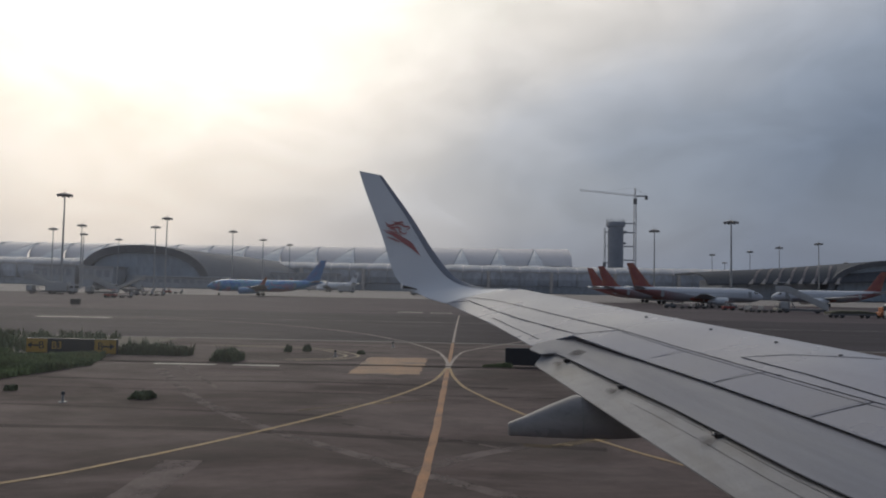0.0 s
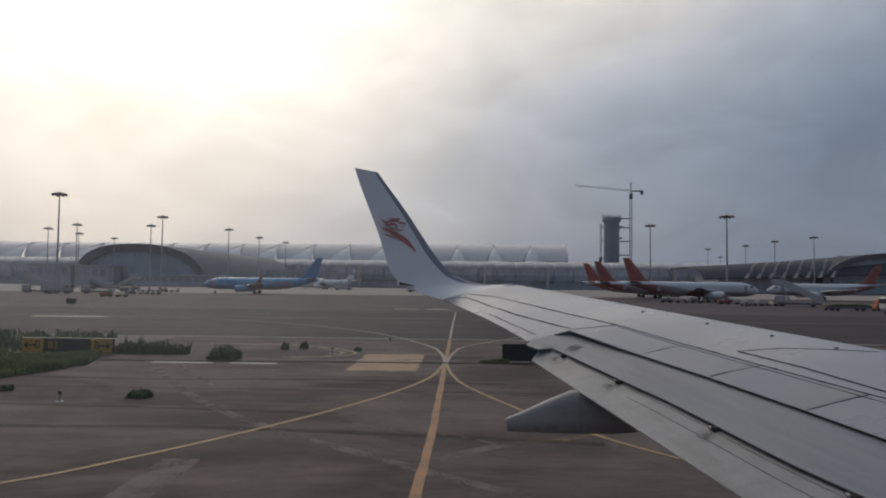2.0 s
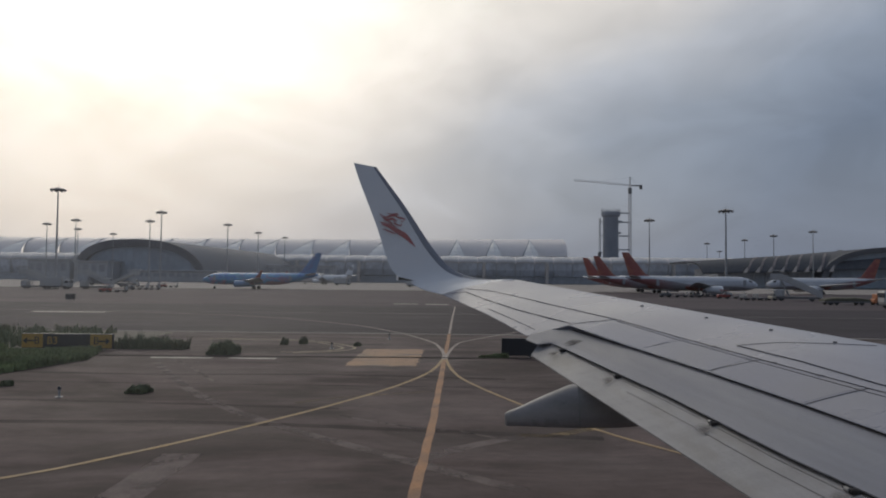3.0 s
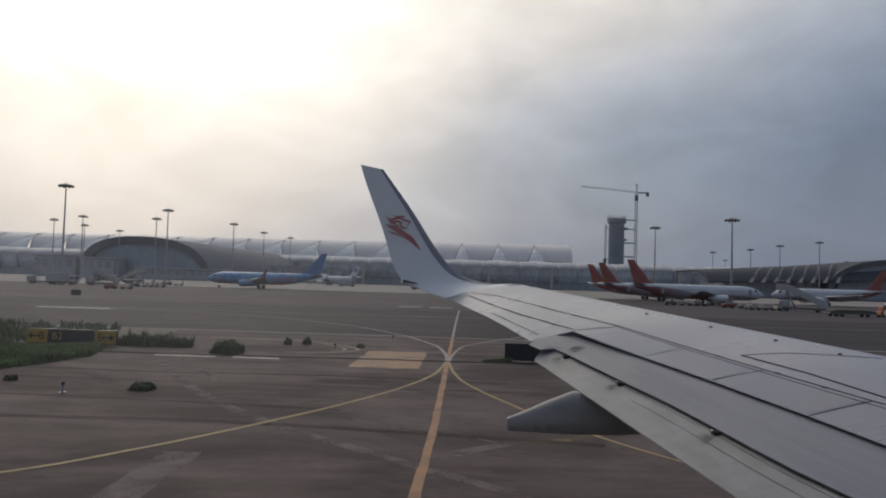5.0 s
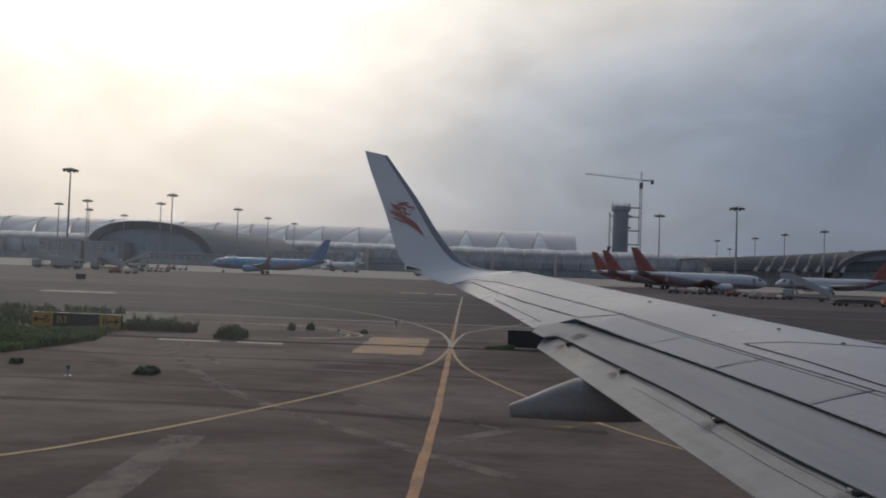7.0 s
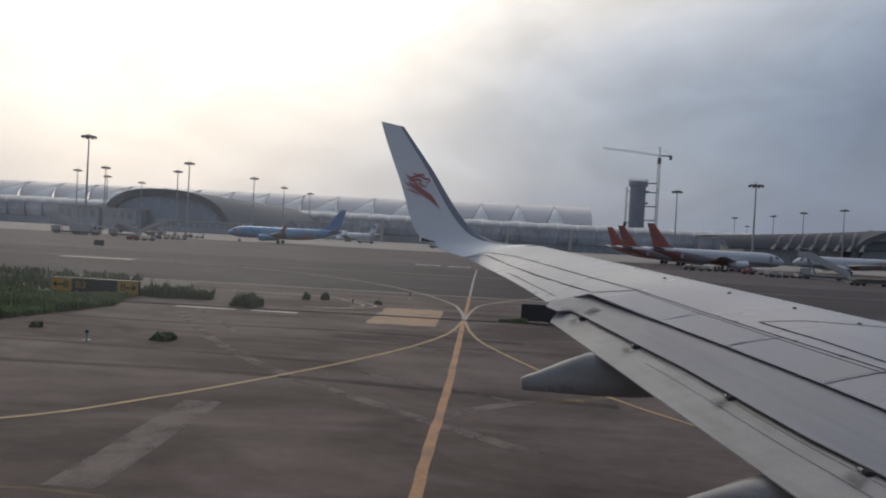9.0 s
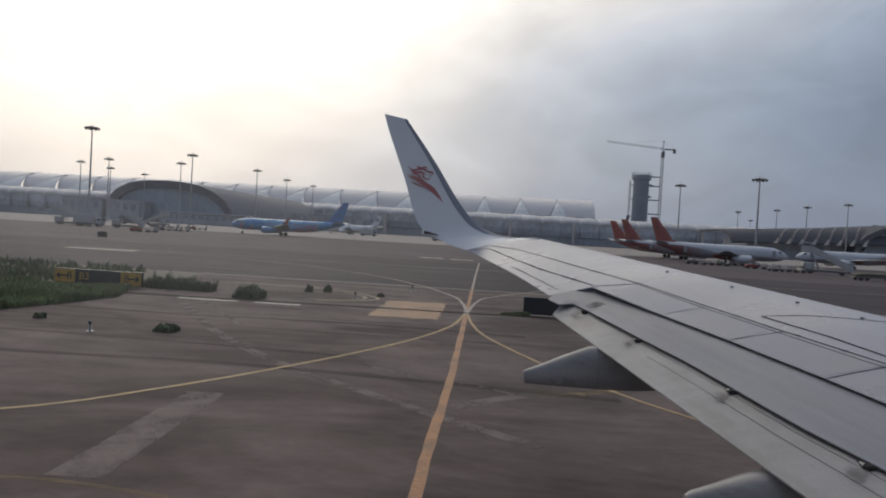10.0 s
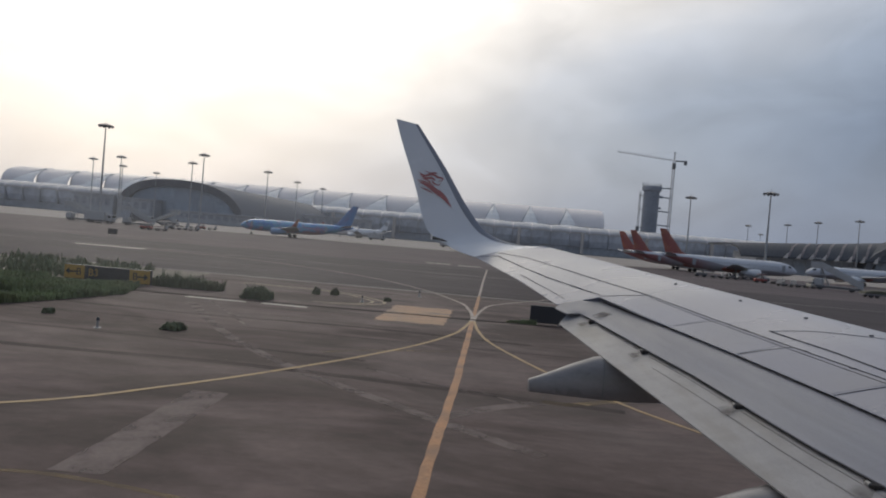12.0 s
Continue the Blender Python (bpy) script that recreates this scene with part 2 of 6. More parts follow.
def streak_along(m, angle, across, along, low, high):
    """Long rubbed and dirty streaks over a painted skin, at an angle to the y axis."""
    nt = m.node_tree
    N, L = nt.nodes.new, nt.links.new
    bsdf = nt.nodes["Principled BSDF"]
    src = bsdf.inputs["Base Color"].links[0].from_socket
    co, turn, pull, no, mr, sc = (N("ShaderNodeTexCoord"), N("ShaderNodeMapping"), N("ShaderNodeMapping"), N("ShaderNodeTexNoise"),
                                  N("ShaderNodeMapRange"), N("ShaderNodeVectorMath"))
    turn.inputs["Rotation"].default_value = (0, 0, radians(angle))
    pull.inputs["Scale"].default_value = (across, along, 0)
    L(co.outputs["Object"], turn.inputs[0])
    L(turn.outputs[0], pull.inputs[0])
    L(pull.outputs[0], no.inputs[0])
    no.inputs["Scale"].default_value, no.inputs["Detail"].default_value, no.inputs["Roughness"].default_value = 1.0, 5, 0.6
    mr.inputs[1].default_value, mr.inputs[2].default_value = 0.32, 0.68
    mr.inputs[3].default_value, mr.inputs[4].default_value = low, high
    L(no.outputs[0], mr.inputs[0])
    sc.operation = "SCALE"
    L(src, sc.inputs[0])
    L(mr.outputs[0], sc.inputs["Scale"])
    L(sc.outputs[0], bsdf.inputs["Base Color"])


streak_along(AFT_PAINT, -16, 5.0, 0.55, 0.88, 1.09)
streak_along(AFT_PAINT, 74, 5.0, 1.1, 0.90, 1.08)
streak_along(FLAP_PAINT, -17, 4.5, 0.5, 0.88, 1.07)
streak_along(FLAP_PAINT, -16, 2.4, 0.10, 0.84, 1.10)
streak_along(WING_PAINT, -25, 3.0, 0.5, 0.95, 1.05)
WING_BSDF = WING_PAINT.node_tree.nodes["Principled BSDF"]
WING_BSDF.inputs["Coat Weight"].default_value, WING_BSDF.inputs["Coat Roughness"].default_value = 0.24, 0.18
SEAM = mat("dark panel seam", (0.065, 0.065, 0.072), 0.8, 0, 0.2, 3, gloss=0.1)
RUBBER = mat("black rubber seal", (0.012, 0.012, 0.012), 0.9, 0, 0.2, 3, gloss=0.05)
GRIME = mat("sooty hinge metal", (0.02, 0.018, 0.02), 0.8, 0.0, 0.3, 5, gloss=0.15)
SOOT = mat("soot smear", (0.075, 0.056, 0.050), 0.95, 0, 0.3, 6, gloss=0.0)
_nt = SOOT.node_tree
_co, _no, _gr, _mu, _mr = (_nt.nodes.new(k) for k in ("ShaderNodeTexCoord", "ShaderNodeTexNoise", "ShaderNodeTexGradient", "ShaderNodeMath", "ShaderNodeMapRange"))
_vm = _nt.nodes.new("ShaderNodeVectorMath")
_vm.operation, _vm.inputs[1].default_value = "MULTIPLY_ADD", (2.7, 2.7, 0)
_vm.inputs[2].default_value = (-1.35, -1.35, 0)
_nt.links.new(_co.outputs["Generated"], _vm.inputs[0])
_gr.gradient_type = "SPHERICAL"
_nt.links.new(_vm.outputs[0], _gr.inputs[0])
_no.inputs["Scale"].default_value, _no.inputs["Detail"].default_value = 9.0, 4
_nt.links.new(_co.outputs["Object"], _no.inputs[0])
_mu.operation = "MULTIPLY"
_nt.links.new(_gr.outputs["Fac"], _mu.inputs[0])
_nt.links.new(_no.outputs[0], _mu.inputs[1])
_mr.inputs[1].default_value, _mr.inputs[2].default_value, _mr.inputs[4].default_value = 0.02, 0.50, 0.30
_nt.links.new(_mu.outputs[0], _mr.inputs[0])
_nt.links.new(_mr.outputs[0], _nt.nodes["Principled BSDF"].inputs["Alpha"])
FAIRING_PAINT = mat("dirty grey fairing enamel", (0.222, 0.213, 0.215), 0.30, 0, 0.10, 1.5, 12, 0.02, (1, 1, 2), (0.11, 0.105, 0.10), 0.5, 1.6)
RED_MARK = mat("red emblem paint", (0.31, 0.045, 0.058), 0.4, 0, 0.1, 4)
HULL_WHITE = mat("white hull enamel", (0.72, 0.73, 0.75), 0.35, 0, 0.05, 0.2, 20)
LOWER_ROOF = mat("grey lower roof sheet", (0.58, 0.57, 0.57), 0.65, 0.0, 0.2, 0.12, 9, 0.0, (1, 1, 1), (0.62, 0.60, 0.58), 0.5, 0.1)
ROOF_GREY = mat("grey metal roof sheet", (0.80, 0.75, 0.73), 0.6, 0.05, 0.10, 0.05, 20, 0.0, (0.3, 1, 1))
ROOF_DARK = mat("dark roof gutter", (0.27, 0.285, 0.315), 0.6, 0.1, 0.15, 0.1)
MEMBRANE = mat("white roof membrane", (0.90, 0.88, 0.85), 0.6, 0, 0.06, 0.1)
# curtain and hall glass: the haze of the distance is put into their colour
GLASS_WALL = mat("blue curtain glass paled for haze", (0.64, 0.68, 0.75), 0.42, 0.15, 0.25, 0.06, 6, 0.0, (1, 1, 0.6), (0.37, 0.40, 0.445), 0.6, 0.08)
GUTTER = mat("mid-grey roof gutter", (0.40, 0.40, 0.425), 0.7, 0, 0.15, 0.1)
HALL_GLASS = mat("dim hall glass with haze in its colour", (0.315, 0.36, 0.415), 0.4, 0.0, 0.2, 0.06, 6, 0.0, (1, 1, 0.6), (0.20, 0.225, 0.26), 0.6, 0.05)
MULLION = mat("grey steel mullion", (0.42, 0.43, 0.45), 0.5, 0.5, 0.1, 0.2)
COLUMN = mat("pale concrete column", (0.55, 0.5, 0.46), 0.8, 0, 0.1, 0.3)
# dark cladding coloured paler, in place of the haze in front of it
BASE_DARK = mat("dark ground floor cladding paled for haze", (0.43, 0.445, 0.475), 0.6, 0, 0.3, 0.05, 9)
STEEL = mat("galvanised mast steel", (0.34, 0.345, 0.35), 0.55, 0.3, 0.1, 0.4)
LAMP_HEAD = mat("weathered floodlight ring", (0.2, 0.2, 0.205), 0.5, 0.4, 0.15, 1)
HALL_RIM = mat("dull grey arch cladding", (0.15, 0.155, 0.17), 0.8, 0, 0.2, 0.06, 12, gloss=0.2)
# lighter than VAULT, as the far hall's haze is painted into the sheet
HALL_ROOF = mat("grey hall sheet paled for haze", (0.19, 0.197, 0.215), 0.8, 0, 0.2, 0.04, 12, gloss=0.2)
RIB_DUSTY = mat("dusty brown-grey rib sheet", (0.23, 0.205, 0.205), 0.8, 0, 0.2, 0.2, 12, gloss=0.2)
# gate walls and windows: pale, low-contrast colours imitate haze
GATE_WALL = mat("grey gate cladding paled for haze", (0.40, 0.41, 0.435), 0.7, 0, 0.2, 0.06, 9)
GATE_PANE = mat("gate glazing paled for haze", (0.29, 0.305, 0.33), 0.4, 0, 0.2, 0.1, 6)
VAULT = mat("dark weathered vault sheet", (0.085, 0.09, 0.102), 0.8, 0, 0.2, 0.04, 12, gloss=0.2)
CORE = mat("raw concrete core with netting", (0.27, 0.285, 0.315), 0.9, 0, 0.2, 0.08, 16, 0.2)
CRANE_PAINT = mat("faded crane paint", (0.62, 0.61, 0.61), 0.6, 0.2, 0.15, 0.2)
TYRE = mat("black tyre rubber", (0.055, 0.055, 0.056), 0.85, 0, 0.2, 2)
DARK = mat("dark glazing", (0.03, 0.035, 0.045), 0.15, 0, 0.1, 1)
TRUCK_WHITE = mat("dusty white vehicle paint", (0.44, 0.44, 0.44), 0.5, 0, 0.1, 0.8, 12, 0, (1, 1, 1), (0.4, 0.38, 0.35), 0.4, 0.7)
TRUCK_CREAM = mat("dusty cream vehicle paint", (0.55, 0.50, 0.41), 0.5, 0, 0.1, 0.8)
TRUCK_ORANGE = mat("dull orange vehicle paint", (0.42, 0.15, 0.06), 0.5, 0, 0.15, 0.8)
OLIVE = mat("olive tarpaulin", (0.10, 0.095, 0.065), 0.8, 0, 0.25, 0.9, 8, 0.3)
TRUCK_RED = mat("dull red vehicle paint", (0.30, 0.06, 0.05), 0.5, 0, 0.15, 0.8)
TRUCK_GREY = mat("grey chassis paint", (0.16, 0.16, 0.165), 0.6, 0.2, 0.15, 0.8)
SIGN_YELLOW = mat("sunned yellow sign face", (0.46, 0.27, 0.05), 0.5, 0, 0.1, 3)
SIGN_BLACK = mat("black sign face", (0.02, 0.022, 0.03), 0.45, 0, 0.2, 3)
LEAF = mat("rank green weed leaf", (0.20, 0.24, 0.11), 0.7, 0, 0.45, 0.6, 9, 0, (1, 1, 1), (0.20, 0.18, 0.10), 0.6, 0.5)
LEAF_DARK = mat("dark hedge leaf", (0.17, 0.195, 0.11), 0.75, 0, 0.4, 0.9, 8, 0, (1, 1, 1), (0.19, 0.165, 0.10), 0.5, 0.8)
BLUE_HULL = mat("bright blue hull enamel", (0.165, 0.29, 0.48), 0.32, 0, 0.10, 0.12, 10, 0, (0.6, 1, 1.4), (0.36, 0.20, 0.22), 0.55, 0.22)
ENGINE_BLUE = mat("blue engine enamel", (0.19, 0.33, 0.52), 0.35, 0, 0.1, 0.4, 8)
BLUE_DEEP = mat("deep blue tail enamel", (0.13, 0.28, 0.52), 0.35, 0, 0.2, 0.3, 8, 0, (1, 1, 1), (0.20, 0.09, 0.17), 0.75, 0.3)
RED_TAIL = mat("crimson tail enamel", (0.33, 0.09, 0.075), 0.4, 0, 0.1, 0.3, 8, 0, (1, 1, 1), (0.50, 0.20, 0.10), 0.6, 0.4)
CABIN_PANE = mat("grey cabin pane", (0.40, 0.41, 0.44), 0.3, 0, 0.1, 1)
GREY_HULL = mat("grey belly enamel", (0.34, 0.35, 0.37), 0.4, 0, 0.1, 0.3)


def two_tone(name, top, rear, front, slope, level):
    """Hull enamel whose lower colour climbs towards the tail and pales towards the nose."""
    m = mat(name, top, 0.35, 0, 0.05, 0.2, 20)
    nt = m.node_tree
    N, L = nt.nodes.new, nt.links.new
    bsdf = nt.nodes["Principled BSDF"]
    src = bsdf.inputs["Base Color"].links[0].from_socket
    co, sp, ma, mr, mx, fade, low, wave = (N("ShaderNodeTexCoord"), N("ShaderNodeSeparateXYZ"), N("ShaderNodeMath"), N("ShaderNodeMapRange"),
                                           N("ShaderNodeMixRGB"), N("ShaderNodeMapRange"), N("ShaderNodeMixRGB"), N("ShaderNodeMath"))
    L(co.outputs["Object"], sp.inputs[0])
    wave.operation = "SINE"
    bend = N("ShaderNodeMath")
    bend.operation = "MULTIPLY"
    bend.inputs[1].default_value = 0.28
    L(sp.outputs["X"], bend.inputs[0])
    L(bend.outputs[0], wave.inputs[0])
    ma.operation = "MULTIPLY_ADD"
    ma.inputs[1].default_value = slope
    L(sp.outputs["X"], ma.inputs[0])
    lift = N("ShaderNodeMath")
    lift.operation = "MULTIPLY_ADD"
    lift.inputs[1].default_value = 0.35
    L(wave.outputs[0], lift.inputs[0])
    L(sp.outputs["Z"], lift.inputs[2])
    L(lift.outputs[0], ma.inputs[2])
    mr.inputs[1].default_value, mr.inputs[2].default_value = level + 0.06, level - 0.06
    L(ma.outputs[0], mr.inputs[0])
    L(mr.outputs[0], mx.inputs[0])
    fade.interpolation_type = "SMOOTHSTEP"
    fade.inputs[1].default_value, fade.inputs[2].default_value = -31, -21
    L(sp.outputs["X"], fade.inputs[0])
    L(fade.outputs[0], low.inputs[0])
    low.inputs[1].default_value, low.inputs[2].default_value = (*rear, 1), (*front, 1)
    L(src, mx.inputs[1])
    L(low.outputs[0], mx.inputs[2])
    L(mx.outputs[0], bsdf.inputs["Base Color"])
    return m


def patchwork(m, colors, scale, belly):
    """Painted scenes on a hull: soft patches of several colours, the last ones gathered low down."""
    nt = m.node_tree
    N, L = nt.nodes.new, nt.links.new
    bsdf = nt.nodes["Principled BSDF"]
    src = bsdf.inputs["Base Color"].links[0].from_socket
    co, mp, no, sp, ma, ramp, mx = (N("ShaderNodeTexCoord"), N("ShaderNodeMapping"), N("ShaderNodeTexNoise"), N("ShaderNodeSeparateXYZ"),
                                    N("ShaderNodeMath"), N("ShaderNodeValToRGB"), N("ShaderNodeMixRGB"))
    mp.inputs["Scale"].default_value = (scale, scale, scale * 1.8)
    L(co.outputs["Object"], mp.inputs[0])
    L(mp.outputs[0], no.inputs[0])
    no.inputs["Scale"].default_value, no.inputs["Detail"].default_value, no.inputs["Distortion"].default_value = 1.0, 3, 1.2
    L(co.outputs["Object"], sp.inputs[0])
    ma.operation = "MULTIPLY_ADD"
    ma.inputs[1].default_value = -belly
    L(sp.outputs["Z"], ma.inputs[0])
    L(no.outputs[0], ma.inputs[2])
    els = ramp.color_ramp.elements
    els[0].position, els[0].color = colors[0][0], (*colors[0][1], 1)
    els[1].position, els[1].color = colors[-1][0], (*colors[-1][1], 1)
    for at, col in colors[1:-1]:
        els.new(at).color = (*col, 1)
    L(ma.outputs[0], ramp.inputs[0])
    mx.inputs[0].default_value = 0.75
    L(src, mx.inputs[1])
    L(ramp.outputs[0], mx.inputs[2])
    L(mx.outputs[0], bsdf.inputs["Base Color"])


patchwork(BLUE_HULL, [(0.06, (0.10, 0.25, 0.58)), (0.15, (0.20, 0.42, 0.70)), (0.22, (0.16, 0.45, 0.50)), (0.27, (0.19, 0.34, 0.62)),
                      (0.36, (0.44, 0.28, 0.36)), (0.50, (0.48, 0.25, 0.20))], 0.30, 0.075)
RED_WHITE = two_tone("white hull with crimson belly", (0.60, 0.61, 0.64), (0.27, 0.10, 0.095), (0.33, 0.31, 0.33), 0.085, 1.75)


def smeared_pane():
    """A clear acrylic pane with a thin greasy film, thicker in one smear."""
    m = bpy.data.materials.new("smeared acrylic")
    m.use_nodes = True
    nt = m.node_tree
    nt.nodes.clear()
    N, L = nt.nodes.new, nt.links.new
    out, mix, clear, film = N("ShaderNodeOutputMaterial"), N("ShaderNodeMixShader"), N("ShaderNodeBsdfTransparent"), N("ShaderNodeBsdfTranslucent")
    film.inputs[0].default_value = (0.9, 0.9, 0.9, 1)
    co, off, ball, no, mul, rng = (N("ShaderNodeTexCoord"), N("ShaderNodeMapping"), N("ShaderNodeTexGradient"), N("ShaderNodeTexNoise"),
                                   N("ShaderNodeMath"), N("ShaderNodeMapRange"))
    off.inputs["Location"].default_value = (0.046 * 17, 0, -4.402 * 52)
    off.inputs["Scale"].default_value = (17, 0, 52)
    ball.gradient_type = "SPHERICAL"
    L(co.outputs["Object"], off.inputs[0])
    L(off.outputs[0], ball.inputs[0])
    no.inputs["Scale"].default_value, no.inputs["Detail"].default_value = 45, 2
    L(co.outputs["Object"], no.inputs[0])
    mul.operation = "MULTIPLY"
    L(ball.outputs["Fac"], mul.inputs[0])
    L(no.outputs[0], mul.inputs[1])
    rng.inputs[2].default_value = 0.45
    rng.inputs[3].default_value, rng.inputs[4].default_value = 0.003, 0.042
    L(mul.outputs[0], rng.inputs[0])
    L(rng.outputs[0], mix.inputs[0])
    L(clear.outputs[0], mix.inputs[1])
    L(film.outputs[0], mix.inputs[2])
    L(mix.outputs[0], out.inputs[0])
    return m


SMEARED_PANE = smeared_pane()

# ---------------------------------------------------------------- geometry helpers


EDGE = random.Random(5)


class Geo:
    """Collects vertices and faces of one mesh."""

    def __init__(self):
        self.v, self.f = [], []

    def add(self, verts, faces):
        n = len(self.v)
        self.v += [tuple(p) for p in verts]
        self.f += [tuple(i + n for i in q) for q in faces]
        return self

    def box(self, x0, y0, z0, x1, y1, z1, bev=0.0):
        b = min(bev, (x1 - x0) / 3, (y1 - y0) / 3, (z1 - z0) / 3)
        if b <= 0:
            c = [(x, y, z) for z in (z0, z1) for y in (y0, y1) for x in (x0, x1)]
            return self.add(c, [(0, 2, 3, 1), (4, 5, 7, 6), (0, 1, 5, 4), (2, 6, 7, 3), (0, 4, 6, 2), (1, 3, 7, 5)])
        ring = lambda i, z: [(x0 + i, y0 + b, z), (x0 + b, y0 + i, z), (x1 - b, y0 + i, z), (x1 - i, y0 + b, z),
                             (x1 - i, y1 - b, z), (x1 - b, y1 - i, z), (x0 + b, y1 - i, z), (x0 + i, y1 - b, z)]
        return self.loft([ring(b * 0.7, z0), ring(0, z0 + b), ring(0, z1 - b), ring(b * 0.7, z1)])

    def loft(self, rings, closed=True, caps=True):
        n = len(rings[0])
        v = [p for r in rings for p in r]
        f = []
        for i in range(len(rings) - 1):
            for j in range(n if closed else n - 1):
                k = (j + 1) % n
                f.append((i * n + j, i * n + k, (i + 1) * n + k, (i + 1) * n + j))
        if caps and closed:
            f.append(tuple(reversed(range(n))))
            f.append(tuple((len(rings) - 1) * n + j for j in range(n)))
        return self.add(v, f)

    def tube(self, a, b, ra, rb=None, n=10, caps=True):
        a, b = Vector(a), Vector(b)
        rb = ra if rb is None else rb
        d = (b - a).normalized()
        s = d.orthogonal().normalized()
        t = d.cross(s)
        circle = lambda c, r: [c + r * (math.cos(2 * math.pi * i / n) * s + math.sin(2 * math.pi * i / n) * t) for i in range(n)]
        return self.loft([circle(a, ra), circle(b, rb)], True, caps)

    def slab(self, top, thick, drop=(0, 0, -1)):
        """A plate from a grid of rows of points, given thickness along drop."""
        n, m = len(top), len(top[0])
        d = Vector(drop)
        up = [Vector(p) for r in top for p in r]
        th = thick if callable(thick) else (lambda i, j: thick)
        dn = [up[i * m + j] + d * th(i, j) for i in range(n) for j in range(m)]
        f = []
        for i in range(n - 1):
            for j in range(m - 1):
                a, b, c, e = i * m + j, i * m + j + 1, (i + 1) * m + j + 1, (i + 1) * m + j
                f.append((a, b, c, e))
                f.append((a + n * m, e + n * m, c + n * m, b + n * m))
        rim = [j for j in range(m)] + [i * m + m - 1 for i in range(1, n)] + [(n - 1) * m + j for j in range(m - 2, -1, -1)] + [i * m for i in range(n - 2, 0, -1)]
        for i, a in enumerate(rim):
            b = rim[(i + 1) % len(rim)]
            f.append((b, a, a + n * m, b + n * m))
        return self.add(up + dn, f)

    def ribbon(self, pts, width, z=0.0, thick=0.004, rag=0.0):
        """A thin painted strip along points on the ground (x, y) or in space."""
        ps = [Vector((p[0], p[1], z if len(p) < 3 else p[2])) for p in pts]
        n = len(ps)
        rows = []
        for i, p in enumerate(ps):
            d = (ps[min(i + 1, n - 1)] - ps[max(i - 1, 0)]).normalized()
            s = Vector((0, 0, 1)).cross(d).normalized() * (width / 2)
            lift = Vector((0, 0, thick))
            rows.append([p - s * (1 + EDGE.uniform(-rag, rag)) + lift, p + s * (1 + EDGE.uniform(-rag, rag)) + lift])
        return self.slab(rows, thick * 0.9)


def part(name, geo, material, parent=None, label="", smooth=False):
    """One mesh object, under a thing or a part."""
    me = bpy.data.meshes.new(name)
    me.from_pydata(geo.v, [], geo.f)
    bm = bmesh.new()
    bm.from_mesh(me)
    bmesh.ops.recalc_face_normals(bm, faces=bm.faces)
    bm.to_mesh(me)
    bm.free()
    me.materials.append(material)
    if smooth:
        me.polygons.foreach_set("use_smooth", [True] * len(me.polygons))
        me.set_sharp_from_angle(angle=radians(35))
    ob = new(name, me)
    if parent:
        ob.parent = parent
    if label:
        tagged(ob, label)
    return ob


def thing(name, m, label, category, group="", kind=""):
    ob = new(name)
    ob.matrix_basis = m
    return tagged(ob, label, category, group, kind)


def smoothline(pts, n=8):
    """Catmull-Rom through points."""
    out = []
    P = [Vector(p) for p in pts]
    for i in range(len(P) - 1):
        a, b, c, d = P[max(i - 1, 0)], P[i], P[i + 1], P[min(i + 2, len(P) - 1)]
        for k in range(n):
            t = k / n
            out.append(0.5 * ((2 * b) + (c - a) * t + (2 * a - 5 * b + 4 * c - d) * t * t + (3 * b - a - 3 * c + d) * t ** 3))
    out.append(P[-1])
    return out


# ---------------------------------------------------------------- ground
def plate(name, x0, y0, x1, y1, z, material, label, category, nx=1, ny=1):
    g = Geo()
    rows = [[(x0 + (x1 - x0) * i / nx, y0 + (y1 - y0) * j / ny, z) for i in range(nx + 1)] for j in range(ny + 1)]
    g.slab(rows, 0.3 if z > 0.001 else 0.5)
    return tagged(part(name, g, material), label, category, "", "structure")


plate("ground", -4500, -3000, 4500, 4800, 0.0, CONCRETE, "streaked brown-grey worn concrete ground around the taxiways", "ground", 12, 12)
plate("taxiway_road", -900, 57.5, 900, 112, 0.010, ASPHALT, "dark streaked asphalt parallel taxiway", "road", 8, 1)
plate("apron_road", -900, 112, 900, 246, 0.006, ASPHALT_OLD, "lighter worn asphalt apron beyond the taxiway", "road", 8, 1)
plate("apron_pavement", -900, 246, 900, 1000, 0.012, APRON, "pale concrete apron in front of the terminal", "pavement", 8, 1)


def marking(name, pts, width, material, label, z=0.0, n=14):
    g = Geo()
    g.ribbon(smoothline([(*p, z) for p in pts], n), width, z, 0.005, 0.14)
    return tagged(part(name, g, material), label, "marking", "", "structure")


marking("centre_line", [(-0.95, 6), (-0.9, 14.4), (-0.8, 22.5), (-0.8, 38), (-0.8, 57.4)], 0.235, CENTRE_PAINT, "broad worn yellow taxiway centre line on concrete")
marking("centre_line", [(-0.8, 57.6), (-0.8, 80), (-0.7, 111)], 0.20, WORN_LINE, "worn yellow centre line crossing the asphalt taxiway", 0.010)
marking("lead_in_line", [(-13.5, 12.9), (-9.85, 15.6), (-8.1, 18.0), (-6.85, 20.1), (-5.65, 22.4), (-4.3, 25.2), (-2.65, 29.3), (-1.4, 34.0), (-0.95, 38.5), (-0.85, 40.6)], 0.17, YELLOW, "thin curved yellow lead-in line on concrete", 0.004, 20)
marking("lead_in_line", [(-0.75, 40.6), (-0.65, 38.5), (-0.35, 35.0), (0.3, 31.3), (2.1, 25.8), (4.0, 21.6), (5.5, 19.0), (9, 14)], 0.15, YELLOW, "thin curved yellow lead-in line on concrete", 0.008, 20)
